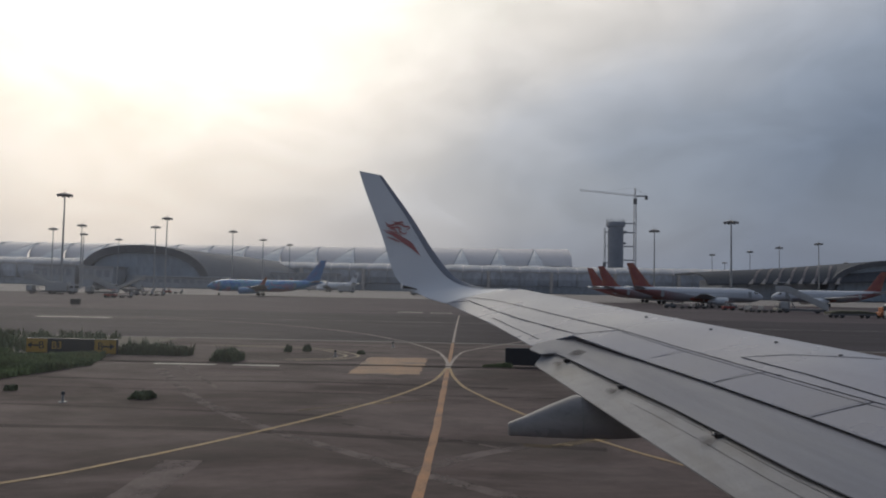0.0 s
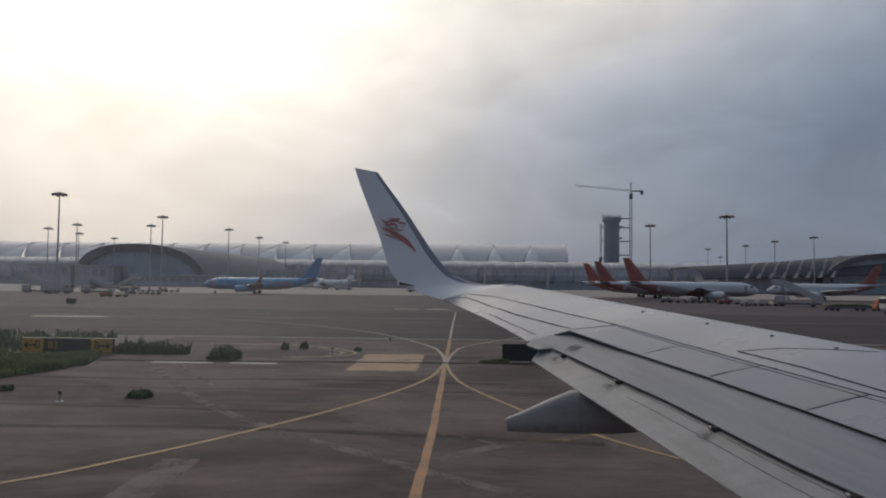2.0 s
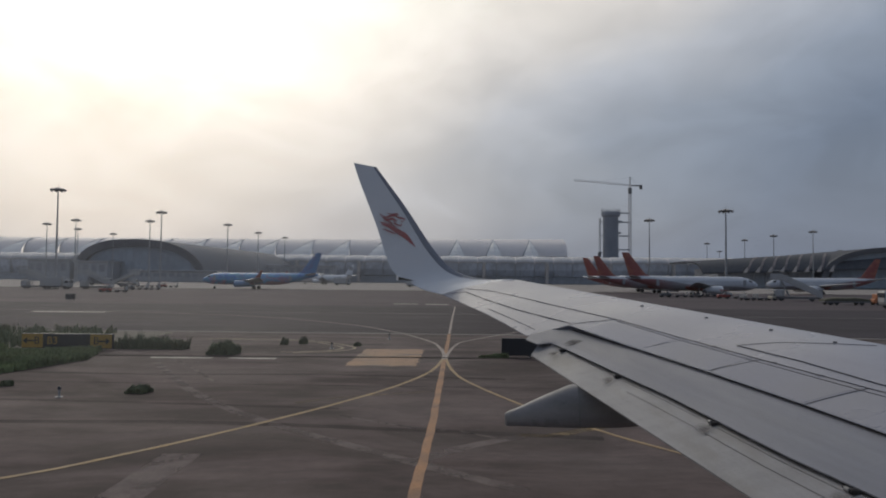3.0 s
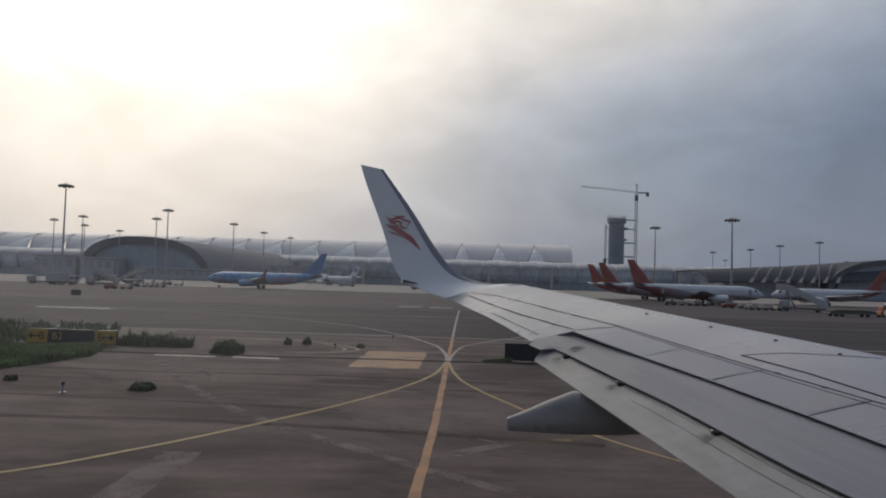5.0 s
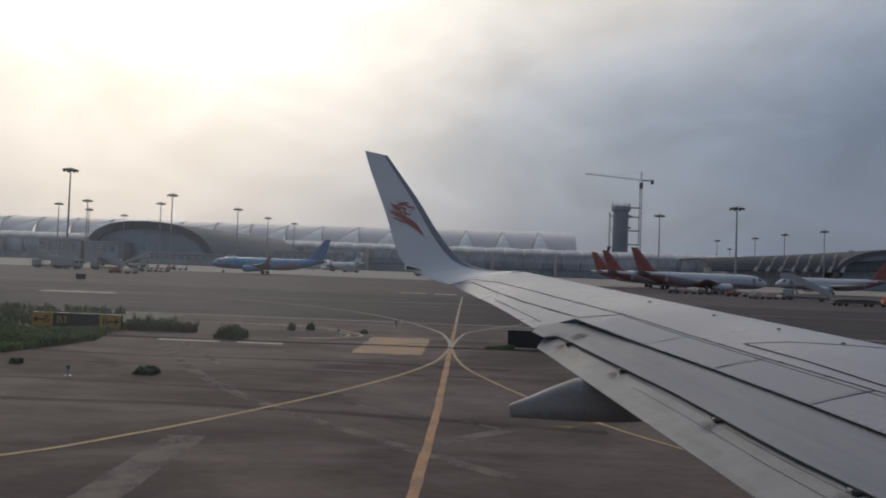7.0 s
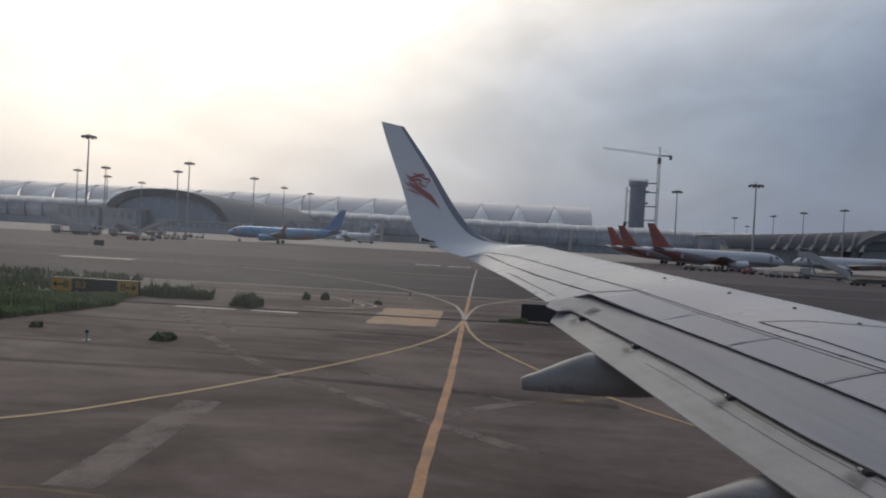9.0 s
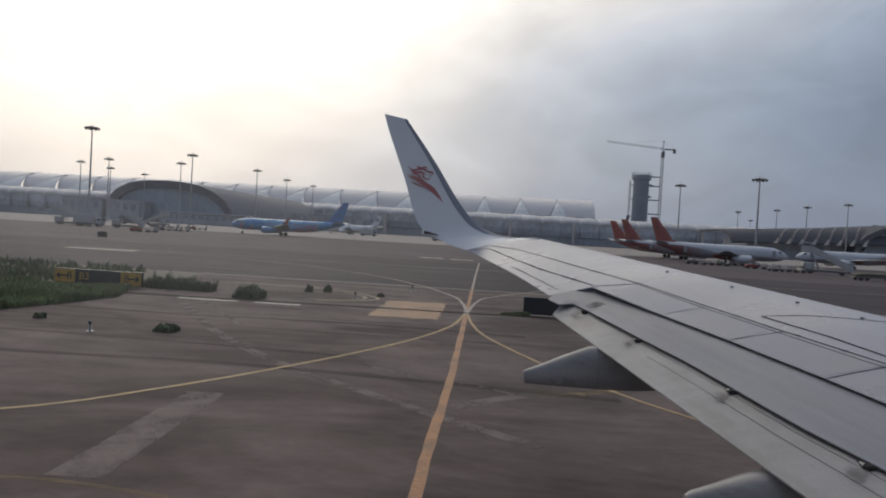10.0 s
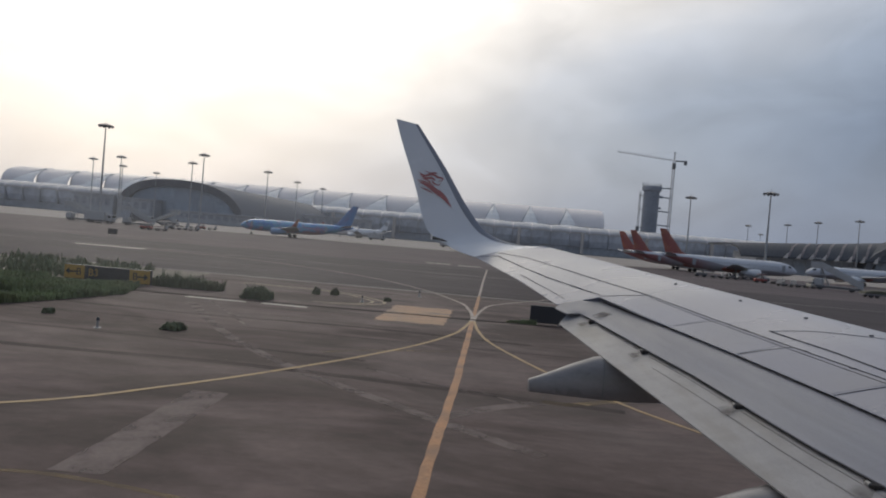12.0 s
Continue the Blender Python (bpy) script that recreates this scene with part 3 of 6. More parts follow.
marking("lead_in_line", [(-0.85, 39.4), (-0.92, 42.5), (-1.25, 46), (-1.95, 50), (-4.5, 57.4)], 0.20, WORN_LINE, "thin curved pale yellow turn line on concrete", 0.012, 20)
marking("lead_in_line", [(-4.55, 57.55), (-11.9, 69.3), (-26.9, 81.6), (-50, 88)], 0.18, WORN_LINE, "thin curved pale yellow turn line on asphalt", 0.010)
marking("lead_in_line", [(-0.75, 39.4), (-0.65, 42.5), (-0.3, 47), (0.4, 50.6), (3.5, 57.4)], 0.18, WORN_LINE, "thin curved pale yellow turn line on concrete", 0.016, 20)
marking("lead_in_line", [(3.6, 57.55), (6.2, 62.5), (14, 73), (30, 84)], 0.18, WORN_LINE, "thin curved pale yellow turn line on asphalt", 0.010)
marking("edge_line", [(-300, 56.2), (0, 57.0), (300, 56.2)], 0.75, DULL_LINE, "pale worn shoulder line along the asphalt edge", 0.0, 4)
marking("edge_line", [(-300, 88.5), (0, 88.5), (300, 88.5)], 0.35, DULL_LINE, "thin pale line along the dark asphalt", 0.010, 4)
for off in (0.0, 0.75):
    marking("loop_line", [(-17.5, 50.9 - off), (-13.0, 50.8 - off), (-10.2, 50.0 - off), (-8.3 - 0.6 * off, 48.2 - 0.6 * off), (-6.5 - off, 45.4 - 0.2 * off), (-7.2 - off, 43.2), (-9.6 - off, 41.9 + 0.4 * off)],
            0.20, FADED_LINE, "worn pale yellow double loop line on concrete", 0.001)
for dash in ((-50, 84.3, -41.5), (-11, 120.5, -6.8), (-5.5, 119.6, -1.8)):
    marking("dash", [(dash[0], dash[1]), (dash[2], dash[1] + 0.3)], 1.7, WHITE_LINE, "pale painted dash on the asphalt", 0.010, 2)
for dash in ((-16.5, 38.8, -13.2), (-12.3, 38.9, -9.8)):
    marking("dash", [(dash[0], dash[1]), (dash[2], dash[1])], 0.45, WHITE_LINE, "pale painted dash on the worn concrete", 0.0, 2)
marking("slab_joint", [(-90, 39.4), (-26, 39.4), (-13, 39.5), (0, 40.1), (60, 40.6)], 0.36, JOINT, "dark sealed joint across the concrete", 0.020, 6)
for y in (29.6, 52.2):
    marking("slab_joint", [(-90, y + 0.3), (-20, y), (30, y - 0.1), (90, y)], 0.05, JOINT, "thin worn joint between concrete slabs", 0.0, 6)
for x in (15.2, 30.4):
    marking("slab_joint", [(x, 6), (x + 0.1, 30), (x, 56)], 0.06, JOINT, "thin worn joint between concrete slabs", 0.0005, 6)
g = Geo()
rows = []
for k in range(25):
    t = k / 24
    a, b = -5.7 + EDGE.uniform(-0.12, 0.12), -2.15 + EDGE.uniform(-0.10, 0.10)
    rows.append([(a + (b - a) * q / 6, 36.2 + 8.5 * t + (EDGE.uniform(-0.25, 0.25) if k in (0, 24) else 0), 0.005) for q in range(7)])
g.slab(rows, 0.0045)
tagged(part("painted_square", g, ORANGE_SQ), "faded orange painted square beside the taxiway centre line", "marking", "", "structure")


def repair(pts, width, label, material=None, n=8):
    """A worn strip of newer paving or filler, laid just under the paint."""
    g = Geo()
    g.ribbon(smoothline([(*p, -0.002) for p in pts], n), width, 0, 0.005, 0.05)
    return tagged(part("repair_strip", g, material or REPAIR), label, "repair", "", "structure")


repair([(-6.6, 11.6), (-6.67, 13.96), (-6.81, 18.0)], 0.95, "paler repair strip in the brown-grey concrete")
repair([(-15.3, 36.6), (-10.05, 27.5), (-5.86, 22.1), (-2.2, 18.57), (-0.65, 17.1), (1.4, 15.3)], 0.42, "pale diagonal filler strip across the concrete")
repair([(-0.95, 17.7), (0.13, 19.1), (1.7, 20.5)], 0.45, "pale short filler strip branching from another")
repair([(-15.1, 38.4), (-12.4, 34.0), (-10.0, 29.9)], 0.16, "thin pale scratch line on worn concrete")
repair([(-5.7, 25.4), (-4.4, 26.6), (-3.0, 27.4), (-1.0, 28.4)], 0.16, "nearly worn-off yellow line on concrete", YELLOW_FAINT)
repair([(-8.3, 11.2), (-7.2, 11.4), (-5.5, 11.2), (-3.4, 10.7)], 0.14, "nearly worn-off yellow line on concrete", YELLOW_FAINT)
repair([(1.74, 20.7), (2.6, 20.7), (3.8, 21.6), (5.5, 22.7)], 0.40, "nearly worn-off yellow line on concrete", YELLOW_FAINT)
repair([(-3.75, 23.2), (-1.6, 21.7), (0.1, 21.0), (1.1, 20.2)], 0.12, "thin pale filler line on worn concrete")
repair([(-34, 27.0), (-22, 25.6), (-12.5, 25.2), (-4, 24.4)], 0.30, "long faint dark tyre smear on concrete", TYRE_MARK)
repair([(-30, 22.8), (-16, 21.6), (-7, 21.8), (4, 20.4)], 0.45, "long faint dark tyre smear on concrete", TYRE_MARK)
repair([(-26, 33.0), (-14, 32.2), (-6, 32.8), (2, 32.0)], 0.5, "long faint dark tyre smear on concrete", TYRE_MARK)

# ---------------------------------------------------------------- the airliner's own wing
Z0, K = EYE[2] - 2.009, 0.105


def lerp_list(y, ys, xs):
    return float(np.interp(y, ys, xs))


def x_aft(y):
    return lerp_list(y, (-0.5, 3.5, 5.5, 6.46, 7.27, 8.65, 9.9, 11.49, 11.6, 13.11, 15.5), (5.6, 4.6, 3.95, 3.65, 3.39, 2.9, 2.41, 1.7, 1.07, 0.49, -0.38))


def x_lead(y):
    return 9.26 - 0.52 * y if y > 4.3 else 7.02 + 0.85 * (4.3 - y)


def wing_z(x, y):
    a = lerp_list(y, (-0.5, 3.5, 5.5, 6.46, 7.27, 8.65, 9.9, 11.49, 13.11, 15.5), (5.6, 4.6, 3.95, 3.65, 3.39, 2.9, 2.41, 1.55, 0.62, -0.38))
    u = (x - a) / (x_lead(y) - a)
    return Z0 + K * y + (0.36 - 0.006 * (y - 8)) * (1.7 * u - 0.7 * u * u)


own = thing("airliner", Matrix.Translation(EYE) @ pose(0, 0, 0, NOSE_UP, -LEAN, 0) @ Matrix.Translation(-Vector(EYE)), "white airliner with grey wing and upswept winglet, taxiing", "aircraft")

# fixed wing box: upper skin, nose and lower skin as one closed loft
stations = [-0.4, 1.5, 3.0, 4.3, 5.5, 6.5, 7.3, 8.0, 8.65, 9.3, 9.9, 10.7, 11.48, 11.62, 12.5, 13.3, 14.1, 14.8, 15.2, 15.5]
rings = []
for y in stations:
    xa, xl = x_aft(y), x_lead(y)
    ring = [(xa + (xl - xa) * u, y, wing_z(xa + (xl - xa) * u, y)) for u in np.linspace(0, 1, 15)]
    zt = ring[-1][2]
    th = 0.06 + 0.10 * (xl - xa) * 0.55
    ring += [(xl + 0.07, y, zt - 0.04), (xl + 0.09, y, zt - 0.10), (xl + 0.03, y, zt - 0.17), (xl - 0.25, y, zt - 0.17 - th * 0.6),
             (xa + 0.5 * (xl - xa), y, wing_z(xa + 0.5 * (xl - xa), y) - th - 0.12), (xa, y, wing_z(xa, y) - (0.008 if y > 11.4 else 0.014))]
    rings.append(ring)
wing = part("wing", Geo().loft(rings), WING_PAINT, own, "grey enamel wing with dark panel seams", True)

# leading edge strip of bare metal is folded into the nose of the winglet
LE = [(1.17, 15.5, -0.03), (0.71, 15.85, -0.05), (0.30, 16.02, -0.01), (0.02, 16.1, 0.06), (-0.28, 16.2, 0.24), (-0.68, 16.3, 0.72),
      (-1.215, 16.42, 1.53), (-1.76, 16.56, 2.27), (-1.93, 16.6, 2.50)]
TE = [(-0.38, 15.5, -0.38), (-0.72, 15.75, -0.30), (-0.88, 15.88, -0.25), (-1.02, 16.0, -0.19), (-1.30, 16.12, -0.06), (-1.58, 16.22, 0.25),
      (-1.90, 16.42, 1.15), (-2.30, 16.56, 2.15), (-2.45, 16.6, 2.60)]
le, te = smoothline(LE, 5), smoothline(TE, 5)
rings, band = [], []
for i, (a, b) in enumerate(zip(le, te)):
    a, b = a + Vector((0, 0, EYE[2])), b + Vector((0, 0, EYE[2]))
    t = i / (len(le) - 1)
    out = Vector((0, 0, -1)).lerp(Vector((0, 1, 0.15)), min(1, max(0, (t - 0.05) * 3))).normalized()
    chord = (a - b).length
    th = 0.085 * chord
    prof = [(0, 0.0, 0), (0.3, 0.0, 0), (0.6, -0.04, 0), (0.85, -0.03, 0), (0.96, 0.06, 0), (1.0, 0.45, 0), (0.97, 0.8, 0), (0.8, 1.0, 0), (0.45, 0.9, 0), (0.0, 0.12, 0)]
    rings.append([b + (a - b) * p + out * th * q for p, q, _ in prof])
    band.append([b + (a - b) * p + out * (th * q) - out * 0.006 for p, q in ((0.865, -0.02), (0.93, 0.02), (0.965, 0.10), (1.0, 0.40))])
winglet = part("winglet", Geo().loft(rings), WINGLET_PAINT, own, "white blended winglet with red emblem", True)
part("leading_edge_strip", Geo().slab(band[4:], 0.004, (0, 1, 0)), LE_METAL, winglet, "dull blue-grey metal leading edge", True)


part("tail_light", Geo().box(-1.40, 15.96, EYE[2] - 0.10, -1.355, 16.06, EYE[2] + 0.02, 0.012), MEMBRANE, winglet, "pale wingtip light lens")
part("light_housing", Geo().loft([[(x, 16.02 + w, EYE[2] + z + h), (x, 16.02 - w, EYE[2] + z + h), (x, 16.02 - w, EYE[2] + z - h), (x, 16.02 + w, EYE[2] + z - h)] for x, z, w, h in
                                  ((-1.355, -0.055, 0.04, 0.035), (-1.29, -0.06, 0.04, 0.028), (-1.14, -0.085, 0.03, 0.018), (-1.04, -0.10, 0.02, 0.008))]), GRIME, winglet, "black light housing")


def on_winglet(x, z):
    """The inner face of the winglet at that x and height over the eye."""
    y = lerp_list(z, (0.25, 1.3, 2.5), (16.22, 16.40, 16.60)) - 0.018
    return (x, y, z + EYE[2])


def flat_mark(name, outline, parent, material, label):
    g = Geo()
    n = len(outline)
    front = [on_winglet(*p) for p in outline]
    back = [(x, y + 0.004, z) for x, y, z in front]
    g.add(front + back, [tuple(range(n)), tuple(reversed(range(n, 2 * n)))] + [(i, (i + 1) % n, n + (i + 1) % n, n + i) for i in range(n)])
    return part(name, g, material, parent, label)


SCL = 16.38 / 16.33


def stroke(pts):
    """Outline of a tapering brush stroke through (x, z, half width)."""
    line = smoothline(pts, 4)
    left, right = [], []
    for i, p in enumerate(line):
        d = line[min(i + 1, len(line) - 1)] - line[max(i - 1, 0)]
        l = math.hypot(d.x, d.y) or 1
        left.append(((p.x - d.y / l * p.z) * SCL, (p.y + d.x / l * p.z) * SCL))
        right.append(((p.x + d.y / l * p.z) * SCL, (p.y - d.x / l * p.z) * SCL))
    return left + right[::-1]


for pts in ([(-1.785, 1.176, 0.006), (-1.595, 1.117, 0.035), (-1.406, 1.007, 0.056), (-1.206, 0.877, 0.052), (-0.997, 0.648, 0.005)],
            [(-1.834, 1.216, 0.004), (-1.675, 1.19, 0.013), (-1.525, 1.15, 0.010)],
            [(-1.755, 1.057, 0.004), (-1.625, 1.02, 0.016), (-1.466, 0.95, 0.010)],
            [(-1.815, 1.406, 0.004), (-1.685, 1.326, 0.019), (-1.535, 1.366, 0.025), (-1.406, 1.346, 0.013)],
            [(-1.665, 1.436, 0.004), (-1.545, 1.39, 0.017), (-1.426, 1.405, 0.018), (-1.386, 1.37, 0.006)],
            [(-1.785, 1.336, 0.004), (-1.645, 1.276, 0.020), (-1.515, 1.285, 0.022), (-1.426, 1.236, 0.012)],
            [(-1.735, 1.262, 0.004), (-1.605, 1.232, 0.014), (-1.525, 1.176, 0.010)],
            [(-1.456, 1.350, 0.010), (-1.366, 1.310, 0.022), (-1.256, 1.290, 0.014), (-1.286, 1.236, 0.009), (-1.356, 1.226, 0.006)],
            [(-1.486, 1.240, 0.012), (-1.466, 1.186, 0.018), (-1.406, 1.150, 0.014), (-1.336, 1.135, 0.012), (-1.316, 1.190, 0.004)],
            [(-1.575, 1.20, 0.006), (-1.51, 1.147, 0.013), (-1.43, 1.10, 0.006)]):
    flat_mark("emblem", stroke(pts), winglet, RED_MARK, "dark red brush stroke")


def seam(pts, width=0.028, dz=0.0045, name="panel_seam", material=SEAM, parent=None):
    ps = []
    for p, q in zip(pts[:-1], pts[1:]):
        for k in range(6):
            t = k / 6
            x, y = p[0] + (q[0] - p[0]) * t, p[1] + (q[1] - p[1]) * t
            ps.append((x, y, wing_z(x, y)))
    ps.append((*pts[-1], wing_z(*pts[-1])))
    return part(name, Geo().ribbon(ps, 0.8 * width, 0, dz), material, parent or wing)


# spoilers, each a plate of its own just proud of the skin
FRONT_Y, FRONT_X = (5.6, 7.28, 8.61, 9.65, 11.17), (4.7, 4.01, 3.47, 3.05, 2.39)
for y0, y1 in ((11.10, 9.86), (9.80, 8.66), (8.60, 7.32), (7.25, 5.2)):
    rows = []
    for y in np.linspace(y0, y1, 9):
        xf, xa = lerp_list(y, FRONT_Y, FRONT_X) - 0.02, x_aft(y) + 0.015
        rows.append([(xf + (xa - xf) * u, y, wing_z(xf + (xa - xf) * u, y) + 0.0022) for u in np.linspace(0, 1, 7)])
    part("spoiler", Geo().slab(rows, 0.006), SPOILER_PAINT, wing, "", True)
seam([(0.14, 15.35), (0.66, 14.6), (1.52, 12.82), (2.39, 11.17), (3.05, 9.65), (3.47, 8.61), (4.01, 7.28), (4.7, 5.6)], 0.022)
seam([(2.37, 11.10), (3.01, 9.58), (3.43, 8.54), (3.96, 7.2), (4.6, 5.6)], 0.012)
seam([(3.44, 9.15), (3.82, 8.26), (4.14, 7.32), (4.9, 5.6)], 0.034)
seam([(3.44, 9.15), (3.9, 8.98), (4.75, 8.44)], 0.009, material=JOINT_GREY)
seam([(3.49, 8.56), (2.91, 8.65)], 0.02)
seam([(4.01, 7.28), (3.39, 7.28)], 0.02)
seam([(2.96, 9.76), (2.42, 9.9)], 0.008, material=JOINT_GREY)
seam([(1.72, 11.50), (2.39, 11.17)], 0.014)
seam([(0.11, 15.12), (0.62, 13.77), (0.98, 12.92), (1.72, 11.56)], 0.014)
for p, q in (((0.13, 15.06), (0.36, 14.46)), ((0.39, 14.38), (0.58, 13.88)), ((0.66, 13.68), (0.90, 13.11)), ((0.95, 12.99), (1.22, 12.48)), ((1.3, 12.33), (1.66, 11.67))):
    seam([p, q], 0.034, 0.004)
seam([(-0.36, 15.45), (0.11, 15.12)], 0.02)
seam([(0.52, 13.4), (0.86, 12.55), (1.2, 11.75)], 0.010)
for x, y in ((3.52, 10.52), (4.02, 9.54), (4.42, 8.72), (4.78, 7.95), (2.9, 11.7)):
    part("vortex_generator", Geo().box(x - 0.025, y - 0.009, wing_z(x, y), x + 0.025, y + 0.009, wing_z(x, y) + 0.014, 0.003), FAIRING_PAINT, wing, "small dark fin")
for x, y in ((3.2, 9.3), (3.57, 8.4), (3.80, 7.8),):
    part("fastener_plate", Geo().box(x - 0.03, y - 0.02, wing_z(x, y), x + 0.03, y + 0.02, wing_z(x, y) + 0.005, 0.002), SEAM, wing)


def plane_z(y, dz):
    return Z0 + K * y + dz


# main flap, below and behind the spoilers; its fore edge runs under them
GAP_Y, GAP_X = (3.5, 5.41, 6.03, 6.57, 7.16, 7.91, 8.86, 10.3, 10.9), (3.50, 2.90, 2.69, 2.55, 2.41, 2.22, 1.92, 1.49, 1.30)
ends = [((11.66, 1.22), (10.99, 0.99)), ((11.60, 1.48), (10.88, 1.03)), ((11.50, 1.78), (10.80, 1.06)), ((11.20, 1.96), (10.64, 1.13)), ((11.08, 2.02), (10.74, 1.33))]
ends += [((y, x_aft(y) + 0.16), (y, lerp_list(y, GAP_Y, GAP_X))) for y in (10.3, 9.6, 8.86, 7.91, 7.16, 6.57, 6.03, 5.41, 4.5, 3.5)]
rows = []
for (ya, xa), (yb, xb) in ends:
    row = []
    for t in np.linspace(0, 1, 8):
        y, x = ya + (yb - ya) * t, xa + (xb - xa) * t
        z = plane_z(y, -0.014 - 0.012 * min(1, t * 3.5) ** 0.7 - 0.060 * t)
        if ya > 11.1:
            z = min(z, wing_z(xa, ya) - 0.035) * (1 - t) + z * t
        row.append((x, y, z))
    rows.append(row)
flap = part("flap", Geo().slab(rows, lambda i, j: 0.14 * (1 - j / 7) + 0.015), FLAP_PAINT, own, "weathered grey flap streaked with soot", True)
# aft flap
def aft_drop(t):
    """How far the aft flap's skin lies under the wing plane, from its fore edge to its trailing edge."""
    return -0.099 - 0.024 * min(1, t * 4) ** 0.7 - 0.062 * t - 0.034 * t * t


def aft_point(y, t, lift=0.0):
    a = lerp_list(y, GAP_Y, GAP_X) + 0.05
    b = lerp_list(y, (4.2, 5.81, 7.39, 8.98, 10.48), (2.5, 2.12, 1.75, 1.38, 1.03))
    return (a + (b - a) * t, y, plane_z(y, aft_drop(t)) + lift)


STEPS = (0, 0.06, 0.14, 0.25, 0.45, 0.7, 1)
rows = []
for (xa, ya), (xb, yb) in (((1.13, 10.66), (1.02, 10.52)), ((1.25, 10.84), (1.04, 10.45)), ((1.35, 10.90), (1.055, 10.38))):
    rows.append([(xa + (xb - xa) * t, ya + (yb - ya) * t, plane_z(ya + (yb - ya) * t, aft_drop(t))) for t in STEPS])
rows += [[aft_point(y, t) for t in STEPS] for y in (10.2, 9.6, 9.0, 8.2, 7.4, 6.6, 5.8, 5.0, 4.2)]
aft = part("aft_flap", Geo().slab(rows, lambda i, j: 0.09 * (1 - j / 6) + 0.012), AFT_PAINT, own, "pale weathered aft flap", True)
# dark rubber at the step behind the spoilers and behind the main flap
rows = [[(x_aft(y) - 0.003, y, Z0 + K * y - 0.004), (x_aft(y) - 0.003, y, Z0 + K * y - 0.014)] for y in np.linspace(11.38, 4.0, 30)]
part("seal", Geo().slab(rows, 0.004, (-1, 0, 0)), RUBBER, wing, "black rubber seal")
ps = [(lerp_list(y, GAP_Y, GAP_X) - 0.004, y, plane_z(y, -0.1005)) for y in np.linspace(10.6, 4.2, 30)]
part("seal", Geo().ribbon(ps, 0.03, 0, 0.004), RUBBER, flap, "black rubber seal")
for y in (10.36, 8.87, 7.05, 5.45):
    x = lerp_list(y, GAP_Y, GAP_X)
    br = part("hinge_bracket", Geo().box(x - 0.055, y - 0.075, plane_z(y, -0.15), x + 0.02, y + 0.085, plane_z(y, -0.096), 0.012), GRIME, flap, "sooty black hinge bracket")
    part("hinge_pin", Geo().tube((x - 0.05, y - 0.03, plane_z(y, -0.108)), (x - 0.05, y + 0.03, plane_z(y, -0.108)), 0.018), JOINT_GREY, br)
    rows = []
    for k in range(6):
        xx = x - 0.01 - 0.055 * k
        t = 0.08 * k
        rows.append([(xx, y + 0.02 - 0.045 * k + (0.075 + 0.022 * k) * q, plane_z(y + 0.02 - 0.045 * k + (0.075 + 0.022 * k) * q, aft_drop(t)) + 0.005) for q in (-1, 0, 1)])
    part("soot_stain", Geo().slab(rows, 0.002), SOOT, aft, "brown soot smear", True)
# score lines along the aft flap
for t0, t1, y0, y1, w in ((0.16, 0.15, 10.0, 8.95, 0.009), (0.17, 0.16, 8.7, 7.2, 0.010), (0.16, 0.17, 6.95, 4.3, 0.010), (0.44, 0.40, 8.3, 7.0, 0.007), (0.40, 0.42, 6.9, 4.3, 0.012)):
    part("score_line", Geo().ribbon([aft_point(y0 + (y1 - y0) * k / 16, t0 + (t1 - t0) * k / 16, 0.002) for k in range(17)], w * 0.5, 0, 0.003, 0.3), SCORED, aft)


def soot_streak(points, width, dz, parent):
    """A smear drawn along a short line on the flap."""
    rows = []
    for k, p in enumerate(smoothline([(*q, 0) for q in points], 4)):
        w = width * (0.55 + 0.08 * k)
        rows.append([(p.x + 0.3 * w * q, p.y - w * q, plane_z(p.y - w * q, dz)) for q in (-1, 0, 1)])
    return part("soot_stain", Geo().slab(rows, 0.002), SOOT, parent, "brown soot smear", True)


soot_streak([(1.34, 10.10), (1.63, 10.62), (1.92, 11.0)], 0.12, -0.052, flap)


def fairing(y, stations, joint):
    """A canoe-shaped fairing with flat flanks and a narrow rounded back, from stations of x, top, bottom (over the eye) and half width."""
    section = ((0.0, 1.0), (0.22, 0.985), (0.42, 0.92), (0.62, 0.78), (0.80, 0.52), (0.93, 0.15), (1.0, -0.35), (0.97, -0.75), (0.80, -0.95), (0.4, -1.0))
    section = [*section, (0, -1.0), *((-a, b) for a, b in section[:0:-1])]
    ring = lambda x, top, low, w: [(x, y + w * a, EYE[2] + (top + low) / 2 + (top - low) / 2 * b) for a, b in section]
    body = part("flap_track_fairing", Geo().loft([ring(*q) for q in stations]), FAIRING_PAINT, own, "dirty grey canoe-shaped flap fairing", True)
    x, top, low, w = joint
    part("fairing_joint", Geo().loft([ring(x - 0.006, top + 0.003, low - 0.003, w + 0.003), ring(x + 0.006, top + 0.003, low - 0.003, w + 0.003)]), JOINT_GREY, body)
    return body


fairing(8.9, [(0.55, -1.655, -1.785, 0.03), (0.57, -1.64, -1.80, 0.06), (0.75, -1.565, -1.797, 0.11), (1.05, -1.425, -1.803, 0.16), (1.33, -1.31, -1.805, 0.20),
              (1.8, -1.25, -1.80, 0.23), (2.4, -1.2, -1.75, 0.24), (3.1, -1.12, -1.6, 0.2), (3.8, -1.0, -1.25, 0.08)], (1.42, -1.30, -1.805, 0.206))
